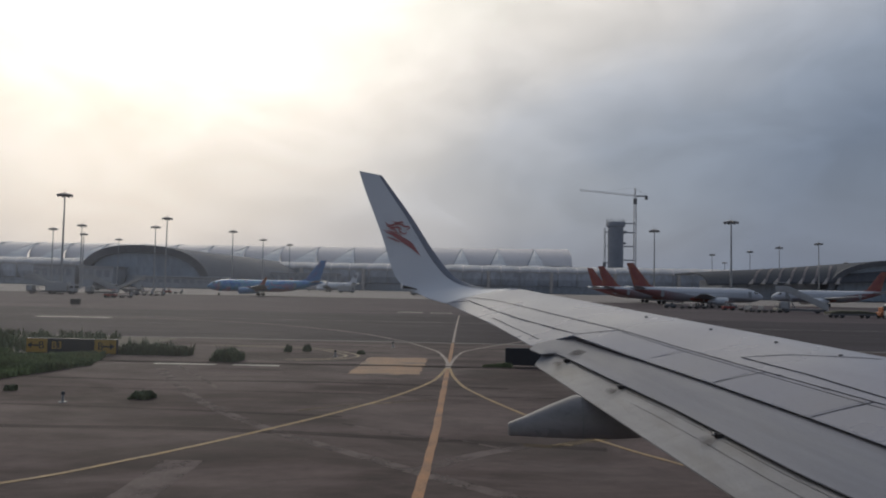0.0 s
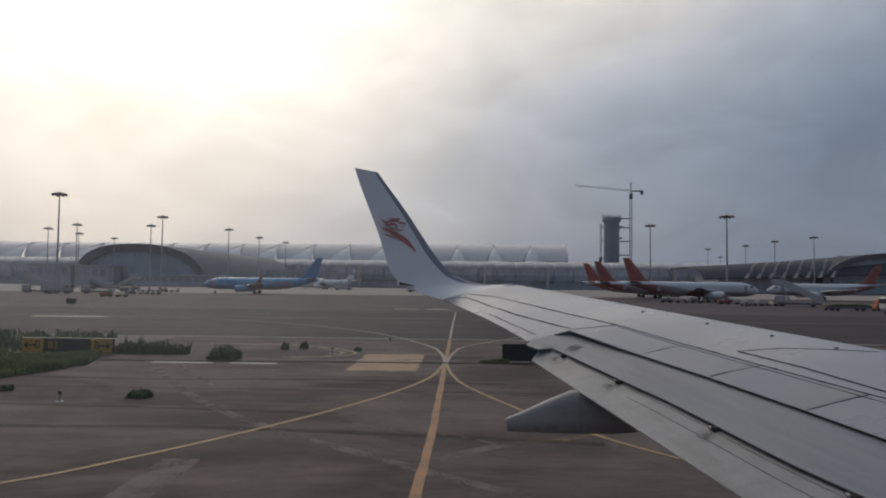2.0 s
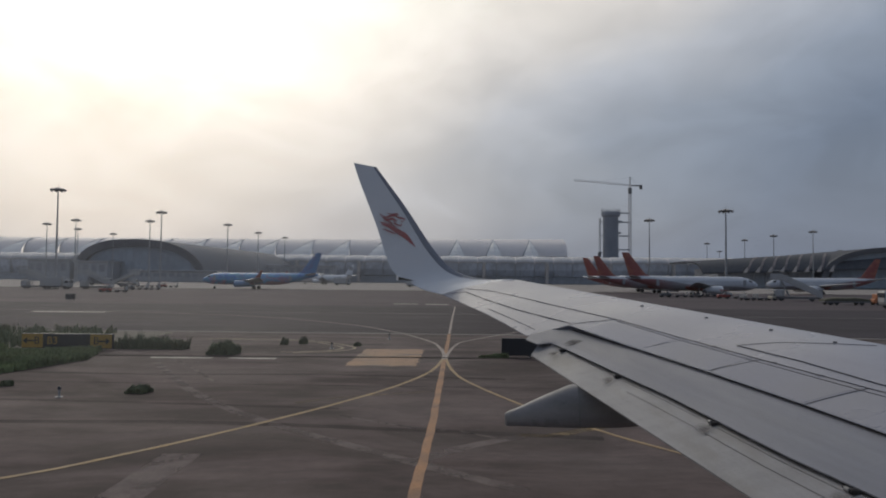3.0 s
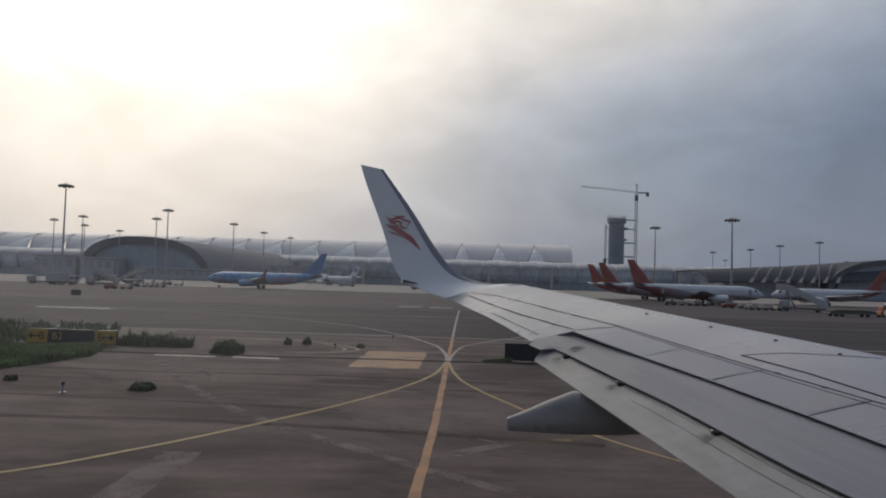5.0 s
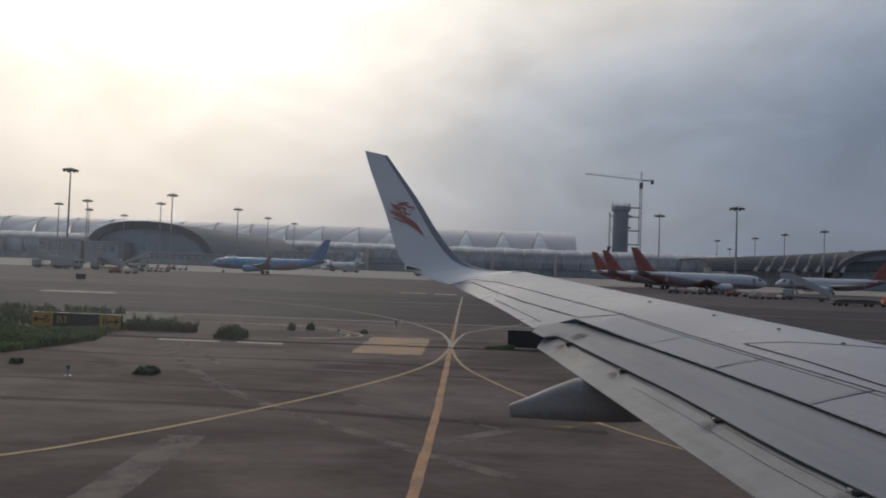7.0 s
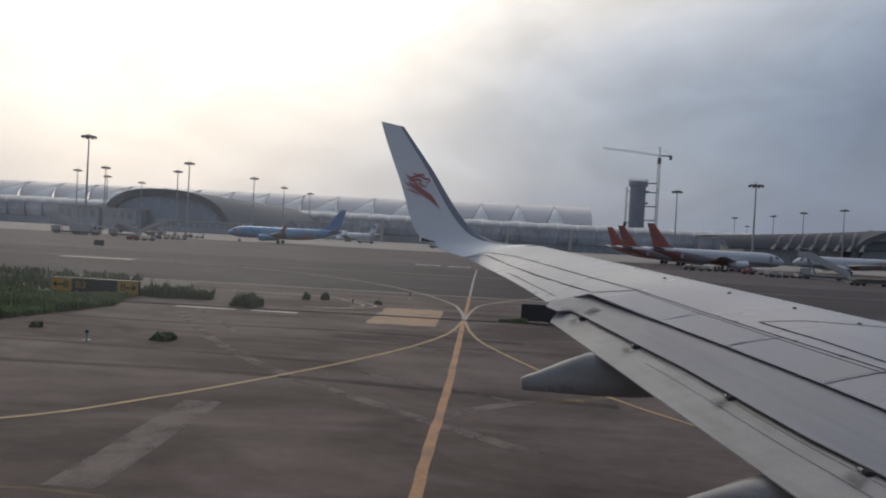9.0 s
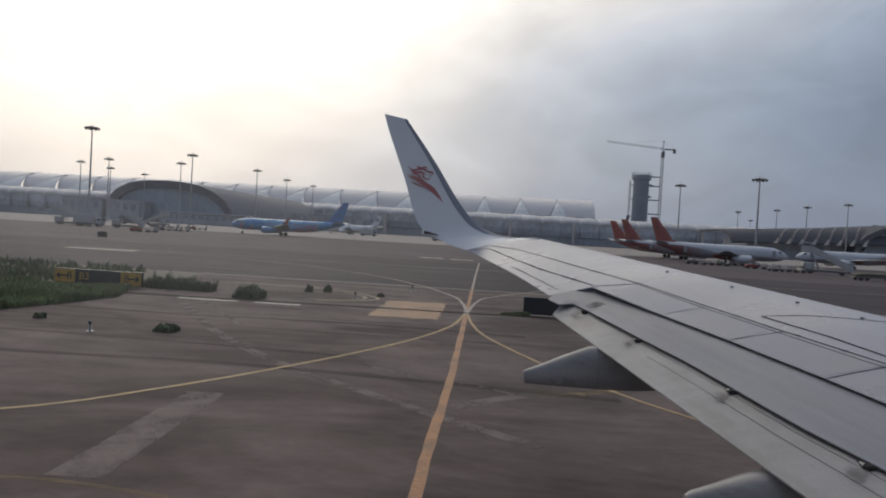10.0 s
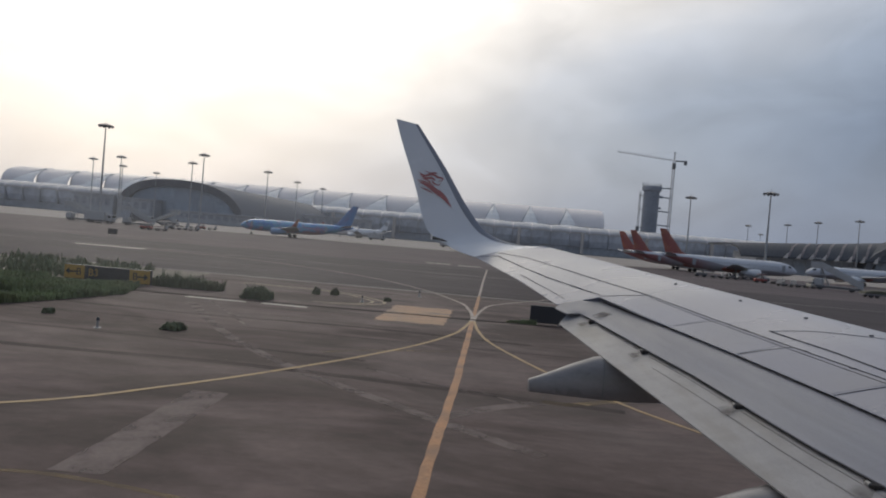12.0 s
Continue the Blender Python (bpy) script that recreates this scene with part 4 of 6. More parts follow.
fairing(5.6, [(1.62, -1.91, -2.0, 0.04), (1.66, -1.88, -2.02, 0.08), (1.85, -1.81, -2.04, 0.13), (2.05, -1.73, -2.05, 0.18), (2.25, -1.67, -2.05, 0.22),
              (2.8, -1.66, -2.05, 0.26), (3.4, -1.66, -2.0, 0.26), (4.2, -1.6, -1.9, 0.2), (5.0, -1.5, -1.6, 0.08)], (2.7, -1.66, -2.05, 0.25))

# hull and undercarriage that carry the wing
# the camera stands just inside a cabin window in the hull's wall
HULL_Y, HULL_Z = -1.44, 3.45
WIN_X, WIN_LOW, WIN_TOP = 0.20, 4.12, 4.66


def hull_ring(x, r, angles):
    zc = HULL_Z + (0.5 if x < -9 else 0) * (-9 - x) / 8
    return [(x, HULL_Y + r * math.cos(a), zc + r * math.sin(a)) for a in angles]


low, top = math.asin((WIN_LOW - HULL_Z) / 1.86), math.asin((WIN_TOP - HULL_Z) / 1.86)
angles = [low, (low + top) / 2, *np.linspace(top, 2 * math.pi + low, 32)[:-1]]
rr = [hull_ring(x, r, angles) for x, r in ((-17.5, 0.5), (-14, 1.1), (-10, 1.65), (-6, 1.86), (-WIN_X, 1.86))]
ff = [hull_ring(x, r, angles) for x, r in ((WIN_X, 1.86), (14, 1.86), (18, 1.7), (20.5, 1.2), (21.8, 0.4))]
g = Geo().loft(rr, True, False).loft(ff, True, False)
g.loft([rr[-1][2:] + rr[-1][:1], ff[0][2:] + ff[0][:1]], False, False)
g.add(rr[0], [tuple(range(len(angles)))]).add(ff[-1], [tuple(range(len(angles)))])
hull = part("hull", g, HULL_WHITE, own, "white enamel hull", True)
rows = []
for k in range(25):
    a = 2 * math.pi * k / 24
    c, d = math.copysign(abs(math.cos(a)) ** 0.6, math.cos(a)), math.copysign(abs(math.sin(a)) ** 0.6, math.sin(a))
    row = []
    for grow, off in ((0.90, -0.03), (0.92, 0.006), (1.08, 0.008)):
        b = (low + top) / 2 + d * grow * (top - low) / 2
        row.append((c * grow * WIN_X, HULL_Y + (1.86 + off) * math.cos(b), HULL_Z + (1.86 + off) * math.sin(b)))
    rows.append(row)
part("window_frame", Geo().slab(rows, 0.004, (0, -1, 0)), GREY_HULL, hull, "grey cabin window frame", True)
pane_y = lambda z: HULL_Y + math.sqrt(1.86 ** 2 - (z - HULL_Z) ** 2) - 0.03
zs = np.linspace(WIN_LOW + 0.01, WIN_TOP - 0.01, 5)
pane = part("window_pane", Geo().slab([[(-0.19, pane_y(zs[0]) + (pane_y(zs[-1]) - pane_y(zs[0])) * k / 4, z), (0.19, pane_y(zs[0]) + (pane_y(zs[-1]) - pane_y(zs[0])) * k / 4, z)] for k, z in enumerate(zs)], 0.002, (0, -1, 0)), SMEARED_PANE, hull, "clear cabin pane with a faint greasy smear")
pane.visible_shadow = False
for gx, gy in ((3.2, 0.7), (3.2, -4.9), (17.5, -2.1)):
    part("gear_leg", Geo().tube((gx, gy, 0.5), (gx, gy - 0.2 * (gy > 0), 2.4), 0.11), STEEL, own)
    for s in (-0.3, 0.3):
        part("wheel", Geo().tube((gx, gy + s - 0.16, 0.53), (gx, gy + s + 0.16, 0.53), 0.53, n=24), TYRE, own, "black rubber tyre", True)

# ---------------------------------------------------------------- terminal
def build_terminal():
    t = thing("terminal_building", pose(0, 0, 0), "long grey airport terminal with vaulted roof and glass front", "building")
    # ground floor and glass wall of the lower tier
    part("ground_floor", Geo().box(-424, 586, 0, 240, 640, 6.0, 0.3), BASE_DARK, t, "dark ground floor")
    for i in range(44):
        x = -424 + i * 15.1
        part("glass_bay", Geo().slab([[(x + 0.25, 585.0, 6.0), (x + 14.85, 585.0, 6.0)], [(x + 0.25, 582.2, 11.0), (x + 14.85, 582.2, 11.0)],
                                      [(x + 0.25, 580.6, 17.0), (x + 14.85, 580.6, 17.0)]], 0.5, (0, 1, 0)), GLASS_WALL, t, "blue-grey curtain glass paled for haze")
        part("mullion", Geo().box(x - 0.25, 580.2, 5.5, x + 0.25, 586, 17.4, 0.1), MULLION, t)
        # lower roof: a shallow shell over each bay, its crown a little higher than its edges
        rows = []
        for yy, zz in ((579.4, 17.0), (579.8, 18.4), (582, 19.8), (587, 21.0), (596, 21.8), (622, 22.2)):
            rows.append([(x + 0.5 + 14.1 * k / 8, yy, zz + 0.55 * math.sin(math.pi * k / 8)) for k in range(9)])
        part("lower_roof_shell", Geo().slab(rows, 0.8, (0, 0.35, -1)), LOWER_ROOF, t, "", True)
        part("rib", Geo().loft([[(x - 0.45, yy, zz), (x + 0.45, yy, zz), (x + 0.45, yy, zz - 0.7), (x - 0.45, yy, zz - 0.7)] for yy, zz in
                                ((579.0, 16.8), (579.5, 18.7), (582, 20.2), (587, 21.4), (596, 22.1), (612, 22.5))]), ROOF_GREY, t, "pale roof rib")
    for x in (-331, -281, -231, -181, -131, -81, -31, 19, 69, 119, 169, 219):
        part("column", Geo().box(x - 1.2, 579.0, 0, x + 1.2, 581.8, 17, 0.3), COLUMN, t, "pale concrete column")
    # upper tier: shells that narrow downwards, white membrane in the wedges between them
    prof = [(613, 21.8), (613.6, 25.4), (616, 29.2), (621, 32.8), (629, 35.6), (640, 37.3), (654, 37.7), (690, 36.5)]
    n = len(prof)
    climb = lambda x: 0.0065 * max(0, x + 150)                      # the ridge rises gently along its length
    narrow = lambda k: max(0, (35.6 - prof[k][1]) / 13.8)
    left_cut = lambda i: 6.4 + min(13.0, 3.4 * max(0, i - 3))       # the open wedges lean over towards the far end
    right_cut = lambda i: max(1.8, 6.4 - 1.1 * max(0, i - 3))
    for i in range(17):
        x0, x1 = 59.1 - 31.0 * i, 90.1 - 31.0 * i
        rows = []
        for k, (yy, zz) in enumerate(prof):
            a = x0 + (right_cut(i + 1) * narrow(k) + 0.5 if i < 16 else 0.2)
            b = x1 - (left_cut(i) * narrow(k) + 0.5 if i > 0 else 0.2)
            rows.append([(a + (b - a) * j / 6, yy, zz + climb(a + (b - a) * j / 6)) for j in range(7)])
        part("roof_shell", Geo().slab(rows, 2.2, (0, 0.8, -0.6)), ROOF_GREY, t, "curved grey metal roof shell", True)
        if i == 0:
            continue
        wide = 1.3 + min(5.6, 1.25 * max(0, i - 3))
        edge = [Vector(r[6]) for r in rows[:7]]
        part("gutter", Geo().slab([[p + Vector((0.05, -0.75, 0.6)), p + Vector((0.5 + wide * (0.15 + 0.85 * narrow(k)), -0.75, 0.6))] for k, p in enumerate(edge[:5])], 1.6, (0, 0.8, -0.6)), GUTTER, t, "dark roof gutter")
        tri = [[(x1 - left_cut(i) * narrow(k), yy + 0.1 - 5 * narrow(k), zz + 0.05 + climb(x1)), (x1, yy - 0.6 - 5 * narrow(k), zz + 0.5 + climb(x1)), (x1 + right_cut(i) * narrow(k) + 0.4, yy + 0.1 - 5 * narrow(k), zz + 0.05 + climb(x1))] for k, (yy, zz) in enumerate(prof[:6])]
        part("membrane", Geo().slab(tri, 0.3, (0, 0.8, -0.6)), MEMBRANE, t, "white translucent membrane wedge")
        part("rim", Geo().slab([[p + Vector((-0.1, -0.25, 0.25)), p + Vector((0.5, -0.25, 0.25))] for p in [Vector((x1 + right_cut(i) * narrow(k) + 0.2, yy, zz + climb(x1))) for k, (yy, zz) in enumerate(prof[:5])]], 1.2, (0, 0.8, -0.6)), GUTTER, t)
    part("end_wall", Geo().slab([[(89.6, yy + 0.5, 21.5), (89.6, yy + 0.5, zz + 0.9)] for yy, zz in prof], 0.5, (-1, 0, 0)), GLASS_WALL, t)
    part("back_wall", Geo().box(-424, 640, 0, 240, 692, 21.4, 0.3), BASE_DARK, t)
    part("roof_vent", Geo().box(-52, 640, 36, -49, 642, 39.5, 0.3), STEEL, t)
    return t


build_terminal()


def arch(x0, x1, h, n=22, lean=0.0, power=0.8):
    """Points of a flattened arch from x0 to x1."""
    out = []
    for k in range(n + 1):
        a = math.pi * k / n
        c, s = math.cos(a), math.sin(a)
        out.append(((x0 + x1) / 2 - (x1 - x0) / 2 * math.copysign(abs(c) ** power, c) + lean * s * (x1 - x0), h * abs(s) ** power))
    return out


def build_vault(name, front, back, y0, y1, rim, label, sheet):
    t = thing(name, pose(0, 0, 0), label, "building")
    steps = 7
    rows = []
    for i in range(steps):
        k = i / (steps - 1)
        rows.append([(a[0] + (b[0] - a[0]) * k, y0 + (y1 - y0) * k, a[1] + (b[1] - a[1]) * k) for a, b in zip(front, back)])
    part("vault_roof", Geo().slab(rows, 1.0), sheet, t, "dark grey metal vault", True)
    cx = sum(p[0] for p in front) / len(front)
    inner = [(cx + (p[0] - cx) * (1 - rim / 40), p[1] * (1 - rim / 26)) for p in front]
    part("arch_rim", Geo().loft([[(a[0], y0 - 2, a[1]), (b[0], y0 - 1.2, b[1]), (b[0], y0 + 2, b[1]), (a[0], y0 + 2, a[1])] for a, b in zip(front, inner)]), HALL_RIM, t, "broad dark arch rim", True)
    zs = max(p[1] for p in inner)
    left, right = inner[0][0], inner[-1][0]
    # glass front in vertical panes under the rim
    m = 14
    for i in range(m):
        xa, xb = left + (right - left) * i / m, left + (right - left) * (i + 1) / m
        xs = [p[0] for p in inner]
        za, zb = float(np.interp(xa, xs, [p[1] for p in inner])), float(np.interp(xb, xs, [p[1] for p in inner]))
        if max(za, zb) < 1:
            continue
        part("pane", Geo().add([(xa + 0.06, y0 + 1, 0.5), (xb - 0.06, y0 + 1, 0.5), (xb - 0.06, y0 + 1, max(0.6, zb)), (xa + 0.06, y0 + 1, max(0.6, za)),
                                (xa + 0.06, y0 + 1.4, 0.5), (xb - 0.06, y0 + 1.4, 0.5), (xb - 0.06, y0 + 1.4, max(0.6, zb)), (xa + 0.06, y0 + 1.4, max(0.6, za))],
                               [(0, 1, 2, 3), (7, 6, 5, 4), (0, 4, 5, 1), (1, 5, 6, 2), (2, 6, 7, 3), (3, 7, 4, 0)]), HALL_GLASS, t, "glass pane with haze in its colour")
    for z in (0.35, 0.62):
        w = (right - left) / 2 * math.sqrt(max(0, 1 - z * z))
        part("transom", Geo().box((left + right) / 2 - w, y0 + 0.6, zs * z - 0.3, (left + right) / 2 + w, y0 + 1.0, zs * z + 0.3), HALL_GLASS, t)
    return t


build_vault("concourse_hall", arch(-257, -168, 28.2, lean=-0.05), arch(-246, -116, 24.5, lean=-0.06), 480, 600, 4.5, "concourse hall with a broad dark arch and glass front", HALL_ROOF)
build_vault("concourse_hall", arch(205, 312, 24.4, power=0.72), arch(190, 330, 23, power=0.72), 421, 560, 3.0, "concourse hall with a dark arch beside the pier roof", VAULT)


def build_pier():
    t = thing("pier_building", pose(0, 0, 0), "low concourse pier with a dark roof and white skylight wedges", "building")
    part("wall", Geo().box(150, 428, 0, 240, 470, 11.5, 0.3), BASE_DARK, t, "dark glazed wall")
    rows = []
    for yy, f in ((424, 0.55), (427, 0.72), (433, 0.88), (443, 0.97), (458, 1.0), (490, 0.98)):
        rows.append([(140 + 9.5 * k, yy - 0.08 * 9.5 * k, f * (16.0 + 0.62 * k)) for k in range(13)])
    part("roof", Geo().slab(rows, 1.0), VAULT, t, "dark curved roof", True)
    for k in range(8):
        x = 162 + 6.7 * k
        sh = 0.08 * (x - 140)
        part("skylight", Geo().slab([[(x, 423.2 - sh, 8.6 + 0.02 * (x - 150)), (x + 2.6, 423.2 - sh, 8.6 + 0.02 * (x - 150))],
                                     [(x + 2.9, 424.0 - sh, 11.6 + 0.03 * (x - 150)), (x + 3.2, 424.0 - sh, 11.6 + 0.03 * (x - 150))]], 0.3, (0, -1, 0.3)), COLUMN, t, "pale skylight wedge")
        crest = lambda xx, f: f * (16.0 + 0.62 * (xx - 140) / 9.5) + 0.15
        part("roof_rib", Geo().loft([[(xx - 0.7, yy - 0.08 * (xx - 140), crest(xx, f)), (xx + 0.7, yy - 0.08 * (xx - 140), crest(xx, f)),
                                      (xx + 0.7, yy - 0.08 * (xx - 140), crest(xx, f) - 0.6), (xx - 0.7, yy - 0.08 * (xx - 140), crest(xx, f) - 0.6)]
                                     for xx, yy, f in ((x + 3.2, 424.0, 0.58), (x + 5.2, 426.6, 0.72), (x + 8.6, 432.6, 0.88), (x + 14.2, 442.6, 0.97), (x + 21, 457, 1.0))]), RIB_DUSTY, t, "curved roof rib")
    for k in range(10):
        x = 151 + 6.6 * k
        part("mullion", Geo().box(x, 427.4, 0, x + 0.4, 428.2, 9.5), MULLION, t)
    return t


build_pier()


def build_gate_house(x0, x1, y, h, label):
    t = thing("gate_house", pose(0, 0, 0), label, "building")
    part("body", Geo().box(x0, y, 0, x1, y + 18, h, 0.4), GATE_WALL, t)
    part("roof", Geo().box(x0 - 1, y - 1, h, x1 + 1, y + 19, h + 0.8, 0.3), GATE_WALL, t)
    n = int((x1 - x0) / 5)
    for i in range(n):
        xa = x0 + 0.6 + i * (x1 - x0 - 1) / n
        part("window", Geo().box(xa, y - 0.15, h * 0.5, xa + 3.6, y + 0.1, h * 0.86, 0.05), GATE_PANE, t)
    return t


build_gate_house(-282, -254, 468, 13.5, "dark two-storey boarding gate house beside the hall")
build_gate_house(-248, -226, 462, 12.5, "dark boarding gate house before the hall arch")
build_gate_house(-214, -157, 466, 6.9, "low dark passenger walkway along the foot of the hall")
build_gate_house(-150, -96, 545, 12.0, "low dark service building at the terminal foot")

# ---------------------------------------------------------------- tower under construction and crane


def lattice(g, x, y, z0, z1, w, step, r):
    for sx in (-w, w):
        for sy in (-w, w):
            g.tube((x + sx, y + sy, z0), (x + sx, y + sy, z1), r, n=6)
    k, z = 0, z0
    while z < z1 - step * 0.5:
        a, b = (-w, w) if k % 2 else (w, -w)
        zt = min(z + step, z1)
        g.tube((x + a, y - w, z), (x + b, y - w, zt), r * 0.7, n=5)
        g.tube((x - w, y + a, z), (x - w, y + b, zt), r * 0.7, n=5)
        g.tube((x + w, y - a, z), (x + w, y - b, zt), r * 0.7, n=5)
        g.tube((x - w, y - w, zt), (x + w, y - w, zt), r * 0.7, n=5)
        z, k = zt, k + 1


def build_tower():
    t = thing("control_tower", pose(134.5, 654, 0), "dark concrete tower core under construction with scaffolding", "tower")
    t.scale = (1, 1, 1.025)
    ring = lambda r, z: [(r * math.cos(a), r * math.sin(a), z) for a in np.linspace(0, 2 * math.pi, 17)[:-1]]
    part("core", Geo().loft([ring(7.0, 0), ring(6.9, 59.5)]), CORE, t, "", True)
    part("crown", Geo().loft([ring(7.0, 58.5), ring(8.4, 59.5), ring(8.6, 62), ring(8.2, 63)]), CORE, t, "wider scaffolded crown", True)
    for k in range(22):
        a = 2 * math.pi * k / 22
        c, s = math.cos(a), math.sin(a)
        part("rebar_post", Geo().tube((8.0 * c, 8.0 * s, 61.5), (8.2 * c, 8.2 * s, 64.6 + (k * 7 % 5) * 0.45), 0.14, n=5), STEEL, t)
    for z in (63.4, 64.6):
        for k in range(22):
            if (k * 5 + int(z)) % 4:
                a, b = 2 * math.pi * k / 22, 2 * math.pi * (k + 1) / 22
                part("scaffold_rail", Geo().tube((8.1 * math.cos(a), 8.1 * math.sin(a), z), (8.1 * math.cos(b), 8.1 * math.sin(b), z), 0.10, n=4), STEEL, t)
    for z in (20, 28, 36, 44, 52):
        part("belt", Geo().loft([ring(7.06, z), ring(7.06, z + 0.5)]), CORE, t)
    g = Geo()
    lattice(g, -9.6, 0, 0, 58, 0.6, 3.0, 0.14)
    part("hoist_mast", g, STEEL, t, "thin builder's hoist mast")
    part("hoist_cage", Geo().box(-11.2, -1.2, 24, -8.6, 1.2, 28, 0.2), TRUCK_GREY, t)
    for z in (27, 42, 54):
        part("tie", Geo().box(-9.6, -0.3, z, -6.6, 0.3, z + 0.8), STEEL, t)
    part("platform", Geo().box(6.2, -2, 53.5, 9.6, 2, 55.5, 0.2), ROOF_DARK, t)
    part("platform", Geo().box(6.2, -2, 44.0, 8.8, 2, 45.5, 0.2), ROOF_DARK, t)


def build_crane():
    t = thing("tower_crane", pose(151.2, 652, 0), "grey lattice tower crane tied to the tower core", "crane")
    t.scale = (1, 1, 1.025)
    g = Geo()
    lattice(g, 0, 0, 0, 85, 0.95, 3.0, 0.24)
    part("mast", g, CRANE_PAINT, t, "pale lattice mast")
    part("slew_cab", Geo().box(-1.4, -1.6, 79, 1.4, 1.4, 84, 0.2), TRUCK_GREY, t)
    g = Geo()
    lattice(g, 0, 0, 85, 93.5, 0.5, 2.4, 0.16)
    part("apex", g, CRANE_PAINT, t)
    g = Geo()
    for k in range(24):
        xa, xb = -1 - 2.02 * k, -1 - 2.02 * (k + 1)
        za, zb = 86 + 0.085 * 2.02 * k, 86 + 0.085 * 2.02 * (k + 1)
        for sy in (-0.6, 0.6):
            g.tube((xa, sy, za), (xb, sy, zb), 0.14, n=5)
        g.tube((xa, 0, za + 1.2), (xb, 0, zb + 1.2), 0.15, n=5)
        g.tube((xa, -0.6, za), (xb, 0, zb + 1.2), 0.09, n=4)
        g.tube((xa, 0.6, za), (xb, 0, zb + 1.2), 0.09, n=4)
    part("jib", g, CRANE_PAINT, t, "long pale lattice jib")
    part("counter_jib", Geo().box(1, -0.7, 85.6, 11, 0.7, 86.6, 0.1), TRUCK_GREY, t)
    part("counterweight", Geo().box(8.6, -0.9, 83.0, 11, 0.9, 85.6, 0.15), TRUCK_GREY, t)
    g = Geo()
    g.tube((0, 0, 93.3), (-30, 0, 89.8), 0.07, n=4).tube((0, 0, 93.3), (10, 0, 86.6), 0.09, n=4)
    part("tie_rod", g, CRANE_PAINT, t)
    for z in (30, 42, 54, 62):
        part("wall_tie", Geo().box(-10, -0.5, z - 0.5, 0, 0.5, z + 0.5, 0.1), ROOF_DARK, t, "dark tie beam")
    return t


build_tower()
build_crane()

# ---------------------------------------------------------------- high mast lamps


def build_mast():
    t = thing("street_lamp", pose(-121.2, 215.6, 0), "tall steel floodlight mast with a round lamp ring", "lamp", "floodlight masts")
    part("pole", Geo().loft([[(r * math.cos(a), r * math.sin(a), z) for a in np.linspace(0, 2 * math.pi, 13)[:-1]] for r, z in ((0.42, 0), (0.36, 0.5), (0.28, 15), (0.17, 29.9))]), STEEL, t, "", True)
    part("base", Geo().box(-0.9, -0.9, 0, 0.9, 0.9, 0.5, 0.08), COLUMN, t, "concrete plinth")
    part("ring", Geo().loft([[(r * math.cos(a), r * math.sin(a), z) for a in np.linspace(0, 2 * math.pi, 17)[:-1]] for r, z in ((0.5, 29.4), (1.5, 29.7), (1.6, 30.1), (0.9, 30.4), (0.2, 30.6))]), LAMP_HEAD, t, "dark lamp ring", True)
    for k in range(8):
        a = 2 * math.pi * k / 8
        c, s = math.cos(a), math.sin(a)
        part("floodlight", Geo().tube((1.5 * c, 1.5 * s, 29.9), (2.15 * c, 2.15 * s, 29.55), 0.33, 0.42, 8), LAMP_HEAD, t)
    part("spike", Geo().tube((0, 0, 30.4), (0, 0, 31.6), 0.04, n=5), STEEL, t)
    return t


mast = build_mast()
for x, y, s in ((-121.2, 291.7, 1.0), (-119.1, 425.9, 1.0), (78.6, 304.3, 0.975), (79.1, 218.5, 0.84), (-209.5, 363.5, 1), (-180.3, 336.6, 1),
                (-146.5, 339.6, 1), (-116.2, 360.5, 1), (-115.7, 477.0, 1), (-216.3, 448.1, 1), (-214.1, 402.0, 1), (181.7, 540.2, 1.05),
                (189.1, 488.3, 1.045), (186.1, 436.4, 1.04), (190.3, 397.0, 1.04), (313.3, 607.8, 1), (228.8, 647.8, 1), (-300, 395, 1), (250, 360, 1)):
    c = copy_thing(mast, pose(x, y, 0))
    if abs(s - 1) > 0.005:
        c.scale = (1, 1, s)

# ---------------------------------------------------------------- parked airliners


def ring_at(x, r, zc, n=20, squash=1.06):
    return [(x, r * math.cos(a), zc + r * squash * math.sin(a)) for a in np.linspace(0, 2 * math.pi, n + 1)[:-1]]


def foil(root, tip, th0, th1, n=5):
    """A tapered wing plate between a root and a tip chord, each (front point, back point)."""
    rings = []
    for k in range(n):
        t = k / (n - 1)
        a = Vector(root[0]).lerp(Vector(tip[0]), t)
        b = Vector(root[1]).lerp(Vector(tip[1]), t)
        th = th0 + (th1 - th0) * t
        span = (Vector(tip[0]) - Vector(root[0]))
        up = Vector((1, 0, 0)).cross(span).normalized()
        if up.z < 0 or (abs(up.z) < 0.3 and up.y < 0):
            up = -up
        rings.append([a, a.lerp(b, 0.12) + up * th, a.lerp(b, 0.45) + up * th * 0.9, b, a.lerp(b, 0.45) - up * th * 0.6, a.lerp(b, 0.12) - up * th * 0.7])
    return Geo().loft(rings)


